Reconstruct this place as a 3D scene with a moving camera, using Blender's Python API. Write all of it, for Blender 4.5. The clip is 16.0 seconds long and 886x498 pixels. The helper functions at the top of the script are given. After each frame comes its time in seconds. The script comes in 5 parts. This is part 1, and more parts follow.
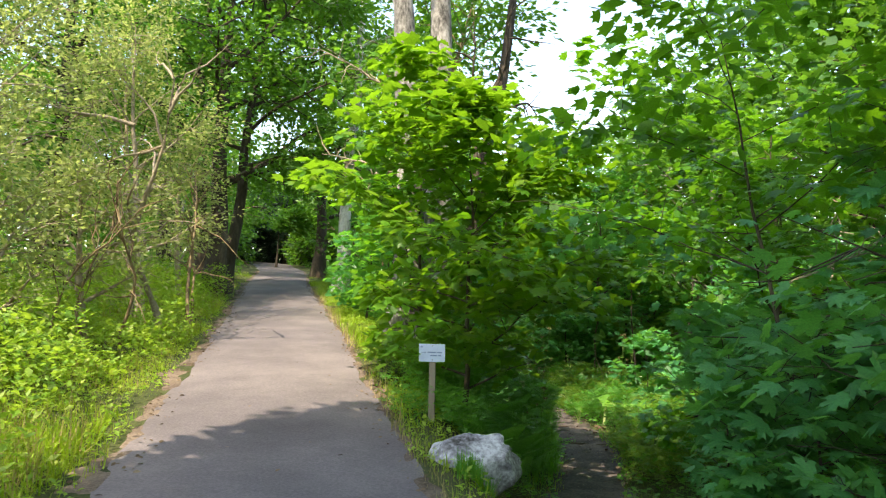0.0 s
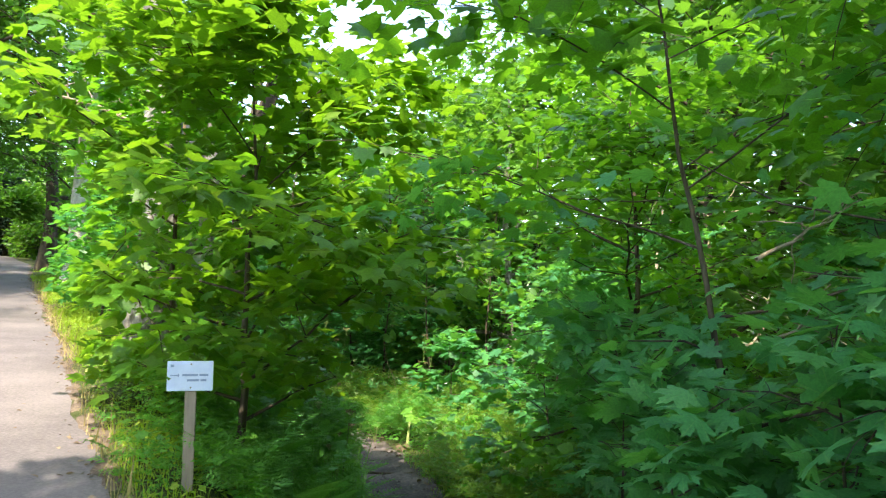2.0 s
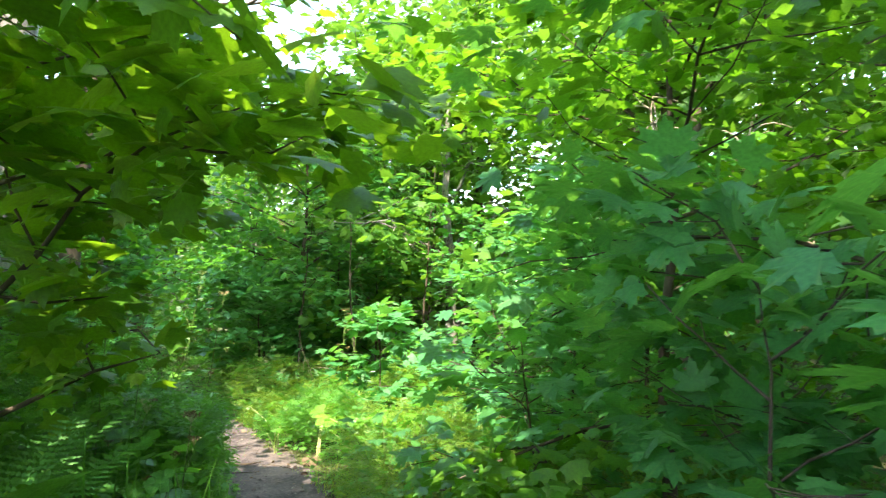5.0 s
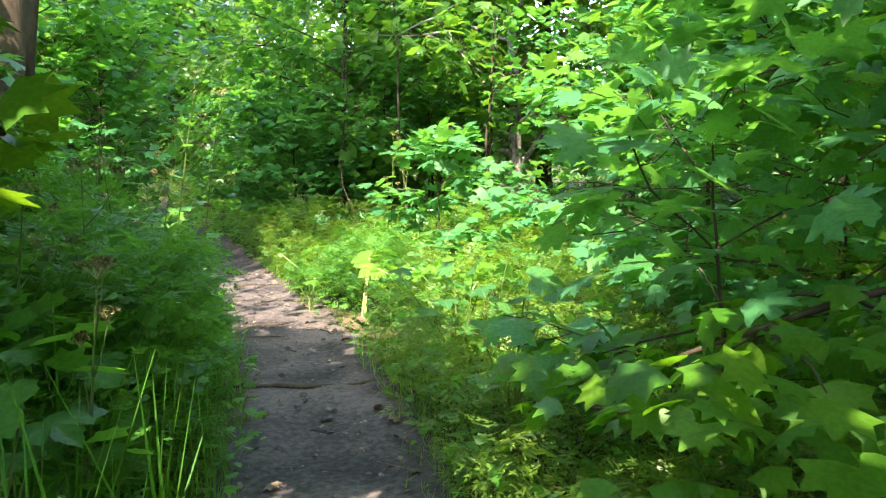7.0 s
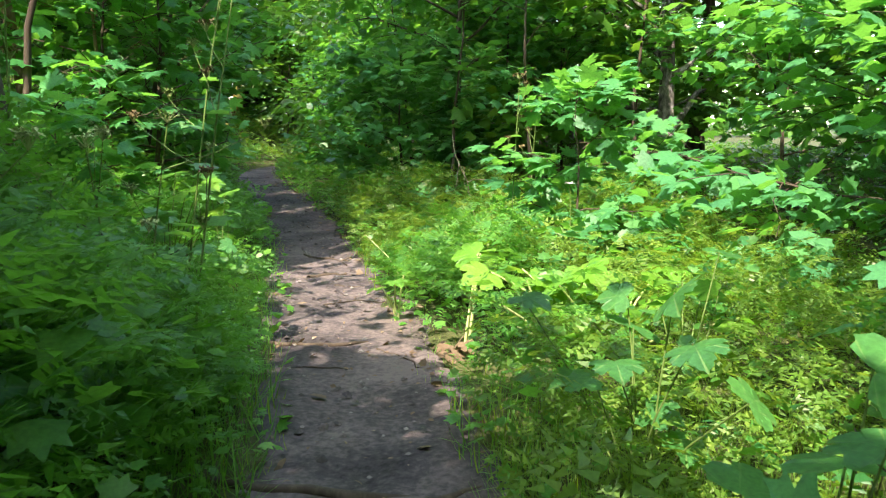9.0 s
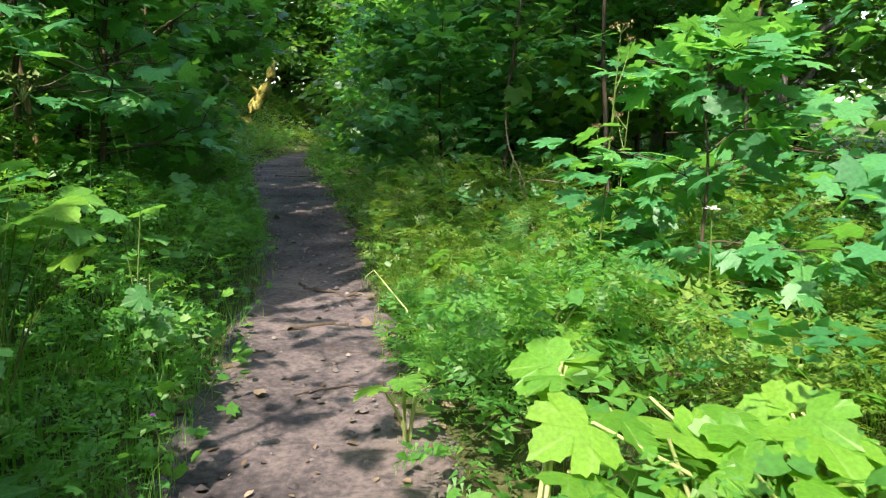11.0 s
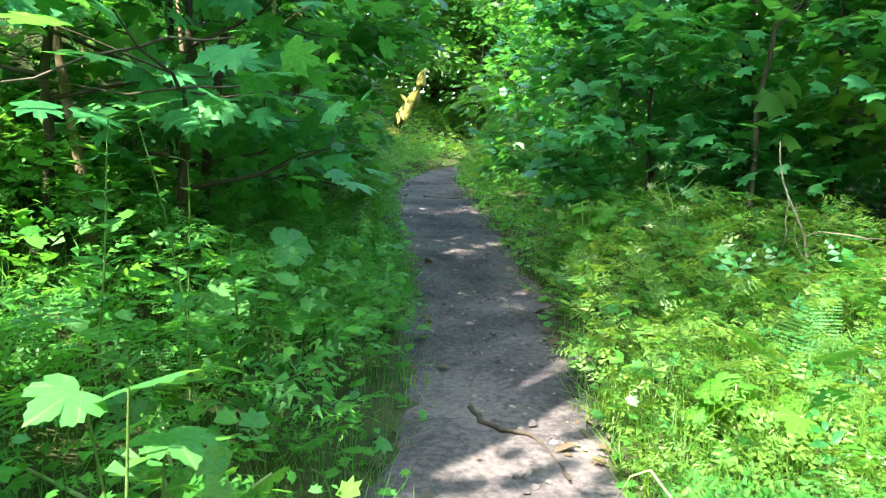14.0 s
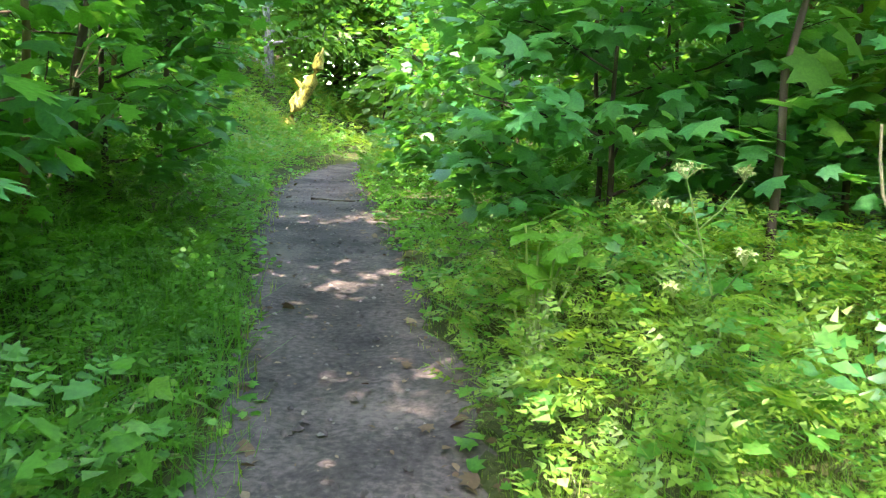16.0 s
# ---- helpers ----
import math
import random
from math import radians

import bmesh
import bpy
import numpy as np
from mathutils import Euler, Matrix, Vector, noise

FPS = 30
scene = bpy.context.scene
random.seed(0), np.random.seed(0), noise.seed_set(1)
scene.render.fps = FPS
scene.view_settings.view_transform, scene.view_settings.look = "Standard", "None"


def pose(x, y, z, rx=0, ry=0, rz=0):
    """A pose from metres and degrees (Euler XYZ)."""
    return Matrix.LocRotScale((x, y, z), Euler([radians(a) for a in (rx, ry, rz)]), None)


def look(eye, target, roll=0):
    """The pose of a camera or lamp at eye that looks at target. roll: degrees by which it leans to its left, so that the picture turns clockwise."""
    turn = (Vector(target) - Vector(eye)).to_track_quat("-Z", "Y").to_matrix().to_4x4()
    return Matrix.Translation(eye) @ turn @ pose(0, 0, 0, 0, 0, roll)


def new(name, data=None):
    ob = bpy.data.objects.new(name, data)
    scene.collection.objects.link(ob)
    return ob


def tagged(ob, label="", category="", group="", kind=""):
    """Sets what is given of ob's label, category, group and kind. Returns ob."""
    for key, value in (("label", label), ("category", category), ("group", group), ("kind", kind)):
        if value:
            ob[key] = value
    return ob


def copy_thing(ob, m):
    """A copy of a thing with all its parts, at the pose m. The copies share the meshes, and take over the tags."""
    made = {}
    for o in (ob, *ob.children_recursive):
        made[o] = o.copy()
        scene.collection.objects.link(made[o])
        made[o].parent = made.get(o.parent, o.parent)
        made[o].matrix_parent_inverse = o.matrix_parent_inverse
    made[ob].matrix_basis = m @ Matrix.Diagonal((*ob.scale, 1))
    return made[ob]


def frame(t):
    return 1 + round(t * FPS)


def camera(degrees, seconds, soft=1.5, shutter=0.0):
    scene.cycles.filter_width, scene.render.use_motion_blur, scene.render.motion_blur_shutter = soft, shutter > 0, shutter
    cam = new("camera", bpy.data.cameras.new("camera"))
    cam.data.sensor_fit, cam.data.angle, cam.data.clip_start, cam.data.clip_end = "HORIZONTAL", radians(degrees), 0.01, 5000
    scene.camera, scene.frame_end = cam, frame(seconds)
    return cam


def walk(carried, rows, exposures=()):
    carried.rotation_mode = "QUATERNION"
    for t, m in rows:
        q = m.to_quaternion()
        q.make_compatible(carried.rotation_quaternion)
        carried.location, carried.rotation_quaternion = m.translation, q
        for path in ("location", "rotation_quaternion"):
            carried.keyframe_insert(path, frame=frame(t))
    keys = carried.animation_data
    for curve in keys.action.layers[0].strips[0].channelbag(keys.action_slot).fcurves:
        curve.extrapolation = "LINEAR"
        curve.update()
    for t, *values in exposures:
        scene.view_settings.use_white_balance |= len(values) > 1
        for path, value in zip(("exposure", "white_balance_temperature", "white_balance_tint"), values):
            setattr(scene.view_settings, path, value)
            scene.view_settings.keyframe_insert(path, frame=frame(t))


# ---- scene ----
cam = camera(62.1, 16.0, soft=1.2, shutter=0.12)
PATH = [
    (0, (-0.001, 0.117, 1.641), (-0.005, 2.111, 1.793), 1.1),
    (0.5, (-0.052, 0.96, 1.609), (0.058, 2.951, 1.764), 1.0),
    (1, (-0.137, 1.817, 1.62), (0.113, 3.795, 1.777), 0.8),
    (1.5, (-0.098, 2.511, 1.597), (0.315, 4.462, 1.756), 0.8),
    (2, (-0.048, 3.264, 1.577), (0.564, 5.162, 1.737), 0.7),
    (2.5, (0.096, 3.909, 1.535), (0.906, 5.731, 1.699), 0.8),
    (3, (0.327, 4.491, 1.509), (1.289, 6.236, 1.677), 0.6),
    (3.5, (0.65, 5.08, 1.427), (1.699, 6.774, 1.593), 0.3),
    (4, (0.928, 5.695, 1.36), (2.014, 7.366, 1.52), 0.1),
    (4.5, (1.093, 6.238, 1.246), (2.116, 7.95, 1.401), 0.2),
    (5, (1.221, 6.73, 1.083), (2.001, 8.565, 1.232), -0.1),
    (5.2, (1.288, 6.991, 1.069), (1.969, 8.868, 1.189), 0.0),
    (7.3, (1.949, 9.599, 0.675), (2.587, 11.475, 0.402), -1.0),
    (7.5, (1.986, 9.826, 0.664), (2.531, 11.736, 0.426), -1.0),
    (8, (2.16, 10.455, 0.615), (2.547, 12.405, 0.401), -0.6),
    (8.2, (2.235, 10.681, 0.593), (2.599, 12.633, 0.351), -0.8),
    (10.3, (2.895, 13.352, 0.531), (3.218, 15.291, 0.162), 1.1),
    (10.5, (2.928, 13.581, 0.532), (3.228, 15.523, 0.158), 0.8),
    (11, (2.966, 14.184, 0.516), (3.187, 16.136, 0.141), 0.7),
    (11.5, (2.95, 14.844, 0.469), (3.075, 16.806, 0.1), 0.9),
    (11.6, (2.929, 14.949, 0.469), (3.019, 16.913, 0.102), 1.1),
    (12, (2.793, 15.325, 0.499), (2.806, 17.292, 0.135), 0.8),
    (12.5, (2.691, 15.641, 0.478), (2.61, 17.607, 0.123), 0.7),
    (13, (2.644, 16.036, 0.431), (2.48, 17.997, 0.077), 1.1),
    (13.5, (2.616, 16.397, 0.49), (2.435, 18.357, 0.139), 0.9),
    (14, (2.554, 16.841, 0.528), (2.402, 18.803, 0.174), 0.9),
    (14.5, (2.554, 17.37, 0.519), (2.463, 19.335, 0.163), 0.5),
    (15, (2.616, 17.958, 0.45), (2.626, 19.925, 0.088), 0.5),
    (15.5, (2.661, 18.66, 0.428), (2.721, 20.624, 0.057), 0.1),
    (16, (2.664, 19.507, 0.378), (2.749, 21.472, 0.015), 1.8),
]
walk(cam, [(t, look(eye, target, roll)) for t, eye, target, roll in PATH],
     [(0.0, 2.2, 7600, 12), (1.5, 2.45, 7200, 11), (3.5, 3.25, 6900, 12), (4.5, 3.2, 7100, 12), (5.2, 3.4, 7200, 14), (8.0, 3.2, 7100, 19), (11.0, 2.5, 6700, 19), (12.5, 3.0, 6500, 14),
      (14.0, 3.7, 6200, 8), (15.1, 4.0, 7900, 22), (16.0, 4.2, 7100, 19)])

# ---- light ----
SUN_AZ, SUN_EL = radians(209.0), radians(56.0)   # compass bearing seen from above: sun stands behind and to the left of the start
to_sun = Vector((math.sin(SUN_AZ) * math.cos(SUN_EL), math.cos(SUN_AZ) * math.cos(SUN_EL), math.sin(SUN_EL)))
world = bpy.data.worlds.new("sky")
scene.world = world
world.use_nodes = True
wn = world.node_tree
sky = wn.nodes.new("ShaderNodeTexSky")
sky.sky_type, sky.sun_disc = "NISHITA", False
sky.sun_elevation, sky.sun_rotation = SUN_EL, SUN_AZ
sky.dust_density, sky.air_density = 1.4, 1.1
wn.links.new(sky.outputs[0], wn.nodes["Background"].inputs[0])
wn.nodes["Background"].inputs[1].default_value = 0.15
sun = new("sun", bpy.data.lights.new("sun", "SUN"))
sun.data.energy, sun.data.angle, sun.data.color = 2.2, radians(0.55), (1.0, 0.91, 0.76)
sun.matrix_world = look(to_sun * 60, (0, 0, 0))

# ---- materials ----
def base_mat(name):
    m = bpy.data.materials.new(name)
    m.use_nodes = True
    return m, m.node_tree.nodes, m.node_tree.links, m.node_tree.nodes["Principled BSDF"]


def ramp_node(nt, stops):
    r = nt.new("ShaderNodeValToRGB")
    while len(r.color_ramp.elements) < len(stops):
        r.color_ramp.elements.new(0.5)
    for e, (p, c) in zip(r.color_ramp.elements, stops):
        e.position, e.color = p, (*c, 1)
    return r


def noise_node(nt, ln, scale, detail=4, rough=0.6, coord=None):
    n = nt.new("ShaderNodeTexNoise")
    n.inputs["Scale"].default_value, n.inputs["Detail"].default_value, n.inputs["Roughness"].default_value = scale, detail, rough
    if coord:
        ln.new(coord, n.inputs["Vector"])
    return n


def leaf_mat(name, dark, mid, light, glow, share=0.4, rough=0.42, single=False, spec=0.35):
    """A leaf: grain and shade by leaf, with light passing through the blade."""
    m, nt, ln, b = base_mat(name)
    rnd = nt.new("ShaderNodeObjectInfo" if single else "ShaderNodeNewGeometry")
    r = ramp_node(nt, [(0.0, dark), (0.55, mid), (0.95, light)])
    geo = nt.new("ShaderNodeNewGeometry")
    big = noise_node(nt, ln, 1.3, 3, 0.6, geo.outputs["Position"])
    add = nt.new("ShaderNodeMath"); add.operation = "MULTIPLY_ADD"
    ln.new(big.outputs["Fac"], add.inputs[0]); add.inputs[1].default_value = 0.9
    sub = nt.new("ShaderNodeMath"); sub.operation = "MULTIPLY_ADD"
    ln.new(rnd.outputs["Random" if single else "Random Per Island"], sub.inputs[0]); sub.inputs[1].default_value = 0.6; sub.inputs[2].default_value = -0.25
    ln.new(sub.outputs[0], add.inputs[2])
    ln.new(add.outputs[0], r.inputs[0])
    fine = noise_node(nt, ln, 60, 3, 0.6, geo.outputs["Position"])
    mix = nt.new("ShaderNodeMix"); mix.data_type, mix.blend_type = "RGBA", "MULTIPLY"
    mix.inputs[0].default_value = 0.45
    ln.new(r.outputs[0], mix.inputs[6]); ln.new(fine.outputs["Color"], mix.inputs[7])
    fr = ramp_node(nt, [(0.3, (0.55, 0.55, 0.55)), (0.7, (1.3, 1.3, 1.3))])
    ln.new(fine.outputs["Fac"], fr.inputs[0]); ln.new(fr.outputs[0], mix.inputs[7])
    ln.new(mix.outputs[2], b.inputs["Base Color"])
    if single:
        # pale veins that spread from the stalk
        tc, sep = nt.new("ShaderNodeTexCoord"), nt.new("ShaderNodeSeparateXYZ")
        ln.new(tc.outputs["Object"], sep.inputs[0])
        steps = [("ARCTAN2", None), ("MULTIPLY", 3.75), ("SINE", None), ("ABSOLUTE", None), ("LESS_THAN", 0.11)]
        last = None
        for op, val in steps:
            k = nt.new("ShaderNodeMath"); k.operation = op
            if last is None:
                ln.new(sep.outputs[0], k.inputs[0]); ln.new(sep.outputs[1], k.inputs[1])
            else:
                ln.new(last.outputs[0], k.inputs[0])
                if val is not None:
                    k.inputs[1].default_value = val
            last = k
        half = nt.new("ShaderNodeMath"); half.operation = "MULTIPLY"; half.inputs[1].default_value = 0.4
        ln.new(last.outputs[0], half.inputs[0])
        vein = nt.new("ShaderNodeMix"); vein.data_type = "RGBA"
        ln.new(half.outputs[0], vein.inputs[0]); ln.new(mix.outputs[2], vein.inputs[6]); vein.inputs[7].default_value = (0.25, 0.38, 0.12, 1)
        ln.new(vein.outputs[2], b.inputs["Base Color"])
    b.inputs["Roughness"].default_value = rough
    b.inputs["Specular IOR Level"].default_value = spec
    tr = nt.new("ShaderNodeBsdfTranslucent")
    tm = nt.new("ShaderNodeMix"); tm.data_type, tm.blend_type = "RGBA", "MULTIPLY"
    tm.inputs[0].default_value = 0.5
    tm.inputs[6].default_value = (*glow, 1)
    ln.new(fr.outputs[0], tm.inputs[7])
    ln.new(tm.outputs[2], tr.inputs[0])
    ms = nt.new("ShaderNodeMixShader")
    ms.inputs[0].default_value = share
    ln.new(b.outputs[0], ms.inputs[1]); ln.new(tr.outputs[0], ms.inputs[2])
    ln.new(ms.outputs[0], nt["Material Output"].inputs[0])
    return m


def solid_mat(name, stops, scale, rough=0.85, bump=0.5, fine=8.0, stretch=(1, 1, 1), spec=0.3, dist=0.02):
    """Bark, stone, earth: two noises, coarse and fine, for colour and relief."""
    m, nt, ln, b = base_mat(name)
    geo = nt.new("ShaderNodeNewGeometry")
    mp = nt.new("ShaderNodeMapping"); mp.inputs["Scale"].default_value = stretch
    ln.new(geo.outputs["Position"], mp.inputs["Vector"])
    n1 = noise_node(nt, ln, scale, 6, 0.62, mp.outputs[0])
    n2 = noise_node(nt, ln, scale * fine, 5, 0.65, mp.outputs[0])
    av = nt.new("ShaderNodeMath"); av.operation = "MULTIPLY_ADD"
    ln.new(n2.outputs["Fac"], av.inputs[0]); av.inputs[1].default_value = 0.45
    ha = nt.new("ShaderNodeMath"); ha.operation = "MULTIPLY"; ha.inputs[1].default_value = 0.6
    ln.new(n1.outputs["Fac"], ha.inputs[0]); ln.new(ha.outputs[0], av.inputs[2])
    r = ramp_node(nt, stops)
    ln.new(av.outputs[0], r.inputs[0]); ln.new(r.outputs[0], b.inputs["Base Color"])
    b.inputs["Roughness"].default_value = rough
    b.inputs["Specular IOR Level"].default_value = spec
    bp = nt.new("ShaderNodeBump"); bp.inputs["Strength"].default_value, bp.inputs["Distance"].default_value = bump, dist
    ln.new(av.outputs[0], bp.inputs["Height"]); ln.new(bp.outputs[0], b.inputs["Normal"])
    return m


MAPLE = leaf_mat("maple_leaf", (0.022, 0.10, 0.014), (0.055, 0.20, 0.02), (0.14, 0.30, 0.025), (0.20, 0.50, 0.02), 0.45)
MAPLE_GOLD = leaf_mat("yellowing_maple_leaf", (0.03, 0.11, 0.013), (0.07, 0.21, 0.02), (0.20, 0.30, 0.028), (0.24, 0.49, 0.02), 0.46)
# MAPLE_ONE and TEAL carry skylight in the leaf colour, SHADE the wood's shade
MAPLE_ONE = leaf_mat("maple_leaf_single", (0.028, 0.15, 0.06), (0.06, 0.26, 0.09), (0.11, 0.34, 0.09), (0.18, 0.52, 0.06), 0.45, single=True, rough=0.46, spec=0.32)
SHADE = leaf_mat("shade_darkened_leaf", (0.015, 0.10, 0.036), (0.036, 0.18, 0.052), (0.085, 0.27, 0.05), (0.17, 0.50, 0.045), 0.48, rough=0.42, spec=0.4)
TEAL = leaf_mat("skylit_teal_leaf", (0.03, 0.155, 0.065), (0.065, 0.26, 0.095), (0.115, 0.35, 0.095), (0.18, 0.52, 0.06), 0.45, rough=0.44, spec=0.35)
SHRUB = leaf_mat("shrub_leaf", (0.05, 0.09, 0.028), (0.18, 0.23, 0.075), (0.42, 0.42, 0.20), (0.46, 0.56, 0.15), 0.5, rough=0.55)
WEED = leaf_mat("sunny_weed_leaf", (0.05, 0.17, 0.02), (0.18, 0.33, 0.035), (0.42, 0.48, 0.12), (0.42, 0.64, 0.05), 0.45, rough=0.5)
FOREST = leaf_mat("forest_leaf", (0.022, 0.085, 0.016), (0.055, 0.165, 0.025), (0.12, 0.25, 0.035), (0.18, 0.42, 0.03), 0.45)
CONIFER = leaf_mat("dark_evergreen_leaf", (0.012, 0.034, 0.022), (0.02, 0.052, 0.03), (0.04, 0.08, 0.04), (0.03, 0.08, 0.03), share=0.15)
HERB = leaf_mat("herb_leaf", (0.027, 0.125, 0.026), (0.066, 0.23, 0.038), (0.145, 0.33, 0.05), (0.21, 0.54, 0.045), 0.45)
LUSH = leaf_mat("bright_herb_leaf", (0.04, 0.12, 0.018), (0.095, 0.205, 0.03), (0.19, 0.295, 0.048), (0.32, 0.50, 0.04))
GRASS = leaf_mat("grass_blade", (0.09, 0.21, 0.012), (0.22, 0.36, 0.02), (0.38, 0.46, 0.06), (0.42, 0.60, 0.03), rough=0.5)
STRAW = leaf_mat("dry_grass", (0.20, 0.17, 0.06), (0.32, 0.26, 0.11), (0.48, 0.40, 0.19), (0.4, 0.36, 0.12), rough=0.7, share=0.25)
FERN = leaf_mat("fern_leaf", (0.04, 0.16, 0.04), (0.08, 0.26, 0.06), (0.13, 0.34, 0.08), (0.2, 0.5, 0.05), rough=0.58, spec=0.2)
BROAD = leaf_mat("broad_leaf", (0.055, 0.20, 0.02), (0.10, 0.28, 0.03), (0.18, 0.37, 0.04), (0.28, 0.56, 0.04), single=True)
HERB_ONE = leaf_mat("nettle_leaf", (0.03, 0.13, 0.04), (0.06, 0.22, 0.055), (0.11, 0.30, 0.07), (0.2, 0.5, 0.06), 0.42, single=True)
DEAD = leaf_mat("dead_leaf", (0.06, 0.04, 0.025), (0.13, 0.09, 0.055), (0.30, 0.24, 0.17), (0.2, 0.12, 0.05), share=0.12, rough=0.8)
BARK = solid_mat("brown_bark", [(0.3, (0.022, 0.017, 0.012)), (0.55, (0.065, 0.05, 0.036)), (0.75, (0.15, 0.125, 0.09))], 3.0, 0.9, 0.8, 6, (1, 1, 0.25))
PALE = solid_mat("pale_grey_bark", [(0.40, (0.04, 0.037, 0.033)), (0.5, (0.17, 0.16, 0.145)), (0.62, (0.36, 0.345, 0.32))], 2.6, 0.85, 0.6, 7, (1, 1, 0.45))
# PALE lightened, with sunshine put into the colour, for one trunk by the lane
PALE_SUNLIT = solid_mat("sunlit_pale_bark", [(0.38, (0.16, 0.15, 0.135)), (0.5, (0.42, 0.40, 0.37)), (0.62, (0.62, 0.60, 0.56))], 2.2, 0.85, 0.5, 7, (1, 1, 0.5))
TWIG = solid_mat("bare_twig_bark", [(0.3, (0.13, 0.10, 0.07)), (0.6, (0.33, 0.28, 0.2)), (0.8, (0.5, 0.45, 0.36))], 8, 0.85, 0.4)
TAN = solid_mat("tan_bark", [(0.3, (0.06, 0.042, 0.026)), (0.5, (0.17, 0.125, 0.07)), (0.7, (0.30, 0.22, 0.13))], 4.0, 0.9, 0.7, 6, (1, 1, 0.3))
MOSSY = solid_mat("mossy_bark", [(0.40, (0.05, 0.045, 0.012)), (0.5, (0.20, 0.19, 0.03)), (0.64, (0.42, 0.34, 0.10))], 3.5, 0.95, 0.9, 6)
ASPHALT = solid_mat("worn_asphalt", [(0.35, (0.070, 0.063, 0.070)), (0.52, (0.126, 0.112, 0.120)), (0.68, (0.20, 0.178, 0.184))], 0.55, 0.92, 0.35, 70, dist=0.006)
EARTH = solid_mat("trodden_earth", [(0.38, (0.023, 0.020, 0.0215)), (0.5, (0.061, 0.052, 0.053)), (0.62, (0.140, 0.115, 0.109))], 1.1, 0.95, 0.9, 22, dist=0.02)
SOIL = solid_mat("leaf_litter_soil", [(0.32, (0.018, 0.025, 0.009)), (0.5, (0.045, 0.06, 0.018)), (0.7, (0.10, 0.10, 0.04))], 1.6, 1.0, 1.0, 14, dist=0.04)
GRIT = solid_mat("dull_path_stone", [(0.34, (0.06, 0.055, 0.05)), (0.5, (0.14, 0.13, 0.12)), (0.68, (0.24, 0.22, 0.2))], 6, 0.9, 0.4)
MARGIN = solid_mat("bare_brown_verge_soil", [(0.36, (0.05, 0.036, 0.028)), (0.5, (0.12, 0.09, 0.07)), (0.66, (0.21, 0.165, 0.13))], 2.2, 1.0, 0.9, 16, dist=0.03)
STONE = solid_mat("lichened_boulder_stone", [(0.38, (0.055, 0.052, 0.05)), (0.5, (0.25, 0.25, 0.27)), (0.62, (0.55, 0.565, 0.60))], 2.6, 0.9, 0.9, 9, dist=0.03)
POST = solid_mat("weathered_post_wood", [(0.3, (0.13, 0.10, 0.075)), (0.5, (0.24, 0.20, 0.155)), (0.7, (0.34, 0.29, 0.23))], 9, 0.85, 0.5, 5, (1, 1, 0.08))
# white board; the blue of the skylight on it is in its colour
BOARD = solid_mat("skylit_white_board", [(0.3, (0.50, 0.60, 0.80)), (0.6, (0.60, 0.70, 0.88))], 3, 0.4, 0.05)
INK = solid_mat("faded_blue_ink", [(0.3, (0.16, 0.24, 0.42)), (0.6, (0.26, 0.34, 0.52))], 30, 0.5, 0.02)
STALK = solid_mat("pale_green_stalk", [(0.3, (0.20, 0.27, 0.07)), (0.6, (0.40, 0.46, 0.2)), (0.8, (0.55, 0.55, 0.35))], 14, 0.6, 0.2, 4, (1, 1, 0.1))
GREENSTALK = solid_mat("green_stem", [(0.3, (0.06, 0.11, 0.02)), (0.6, (0.14, 0.22, 0.06)), (0.8, (0.24, 0.30, 0.12))], 14, 0.6, 0.2, 4, (1, 1, 0.1))
PETAL = solid_mat("white_petal", [(0.3, (0.62, 0.60, 0.56)), (0.6, (0.82, 0.80, 0.76))], 40, 0.7, 0.1)
PINK = solid_mat("pink_petal", [(0.3, (0.5, 0.08, 0.35)), (0.6, (0.65, 0.16, 0.5))], 40, 0.7, 0.1)
DRYUMBEL = solid_mat("brown_seed_head", [(0.3, (0.09, 0.065, 0.03)), (0.6, (0.22, 0.17, 0.08))], 30, 0.9, 0.2)

# ---- the lie of the land ----
LANE = [(-60, 13.0), (-20, 4.3), (0, -0.07), (8.7, -1.97), (15.7, -3.45), (32, -7.2), (45, -9.9), (56, -13.2), (64, -18.5), (72, -27)]
TRAIL = [(-3, -0.3), (3.0, -0.05), (4.2, 0.2), (5.1, 0.62), (6.7, 1.2), (8.3, 1.6), (9.6, 1.92), (10.7, 2.1), (13.5, 2.68), (15, 2.8), (17.5, 2.72), (19, 2.65),
         (21.3, 2.55), (23.2, 2.37), (25.4, 2.05), (28.3, 1.62), (33, 0.95), (37, 0.75), (40, 1.1), (43, 2.3), (47, 5)]
DROP = [(-100, 0.1), (3.0, 0.1), (5.1, -0.05), (5.7, -0.13), (6.2, -0.24), (6.7, -0.38), (8.2, -0.66), (9.6, -0.8), (10.5, -0.89), (13.3, -0.95), (17, -1.0), (41, -1.1), (400, -1.5)]
WIDTH = [(0, 0.9), (9, 1.0), (13, 1.05), (18, 1.06), (21.3, 1.0), (23.3, 1.12), (25.4, 1.32), (28.3, 1.45), (33, 1.55), (38, 1.1), (47, 1.0)]


def along(table, y):
    """A smooth line through the table, at y."""
    ys, vs = np.array(table, float).T
    y = np.asarray(y, float)
    return (np.interp(y - 0.5, ys, vs) + 2 * np.interp(y, ys, vs) + np.interp(y + 0.5, ys, vs)) / 4


def smooth(v):
    v = np.clip(v, 0, 1)
    return v * v * (3 - 2 * v)


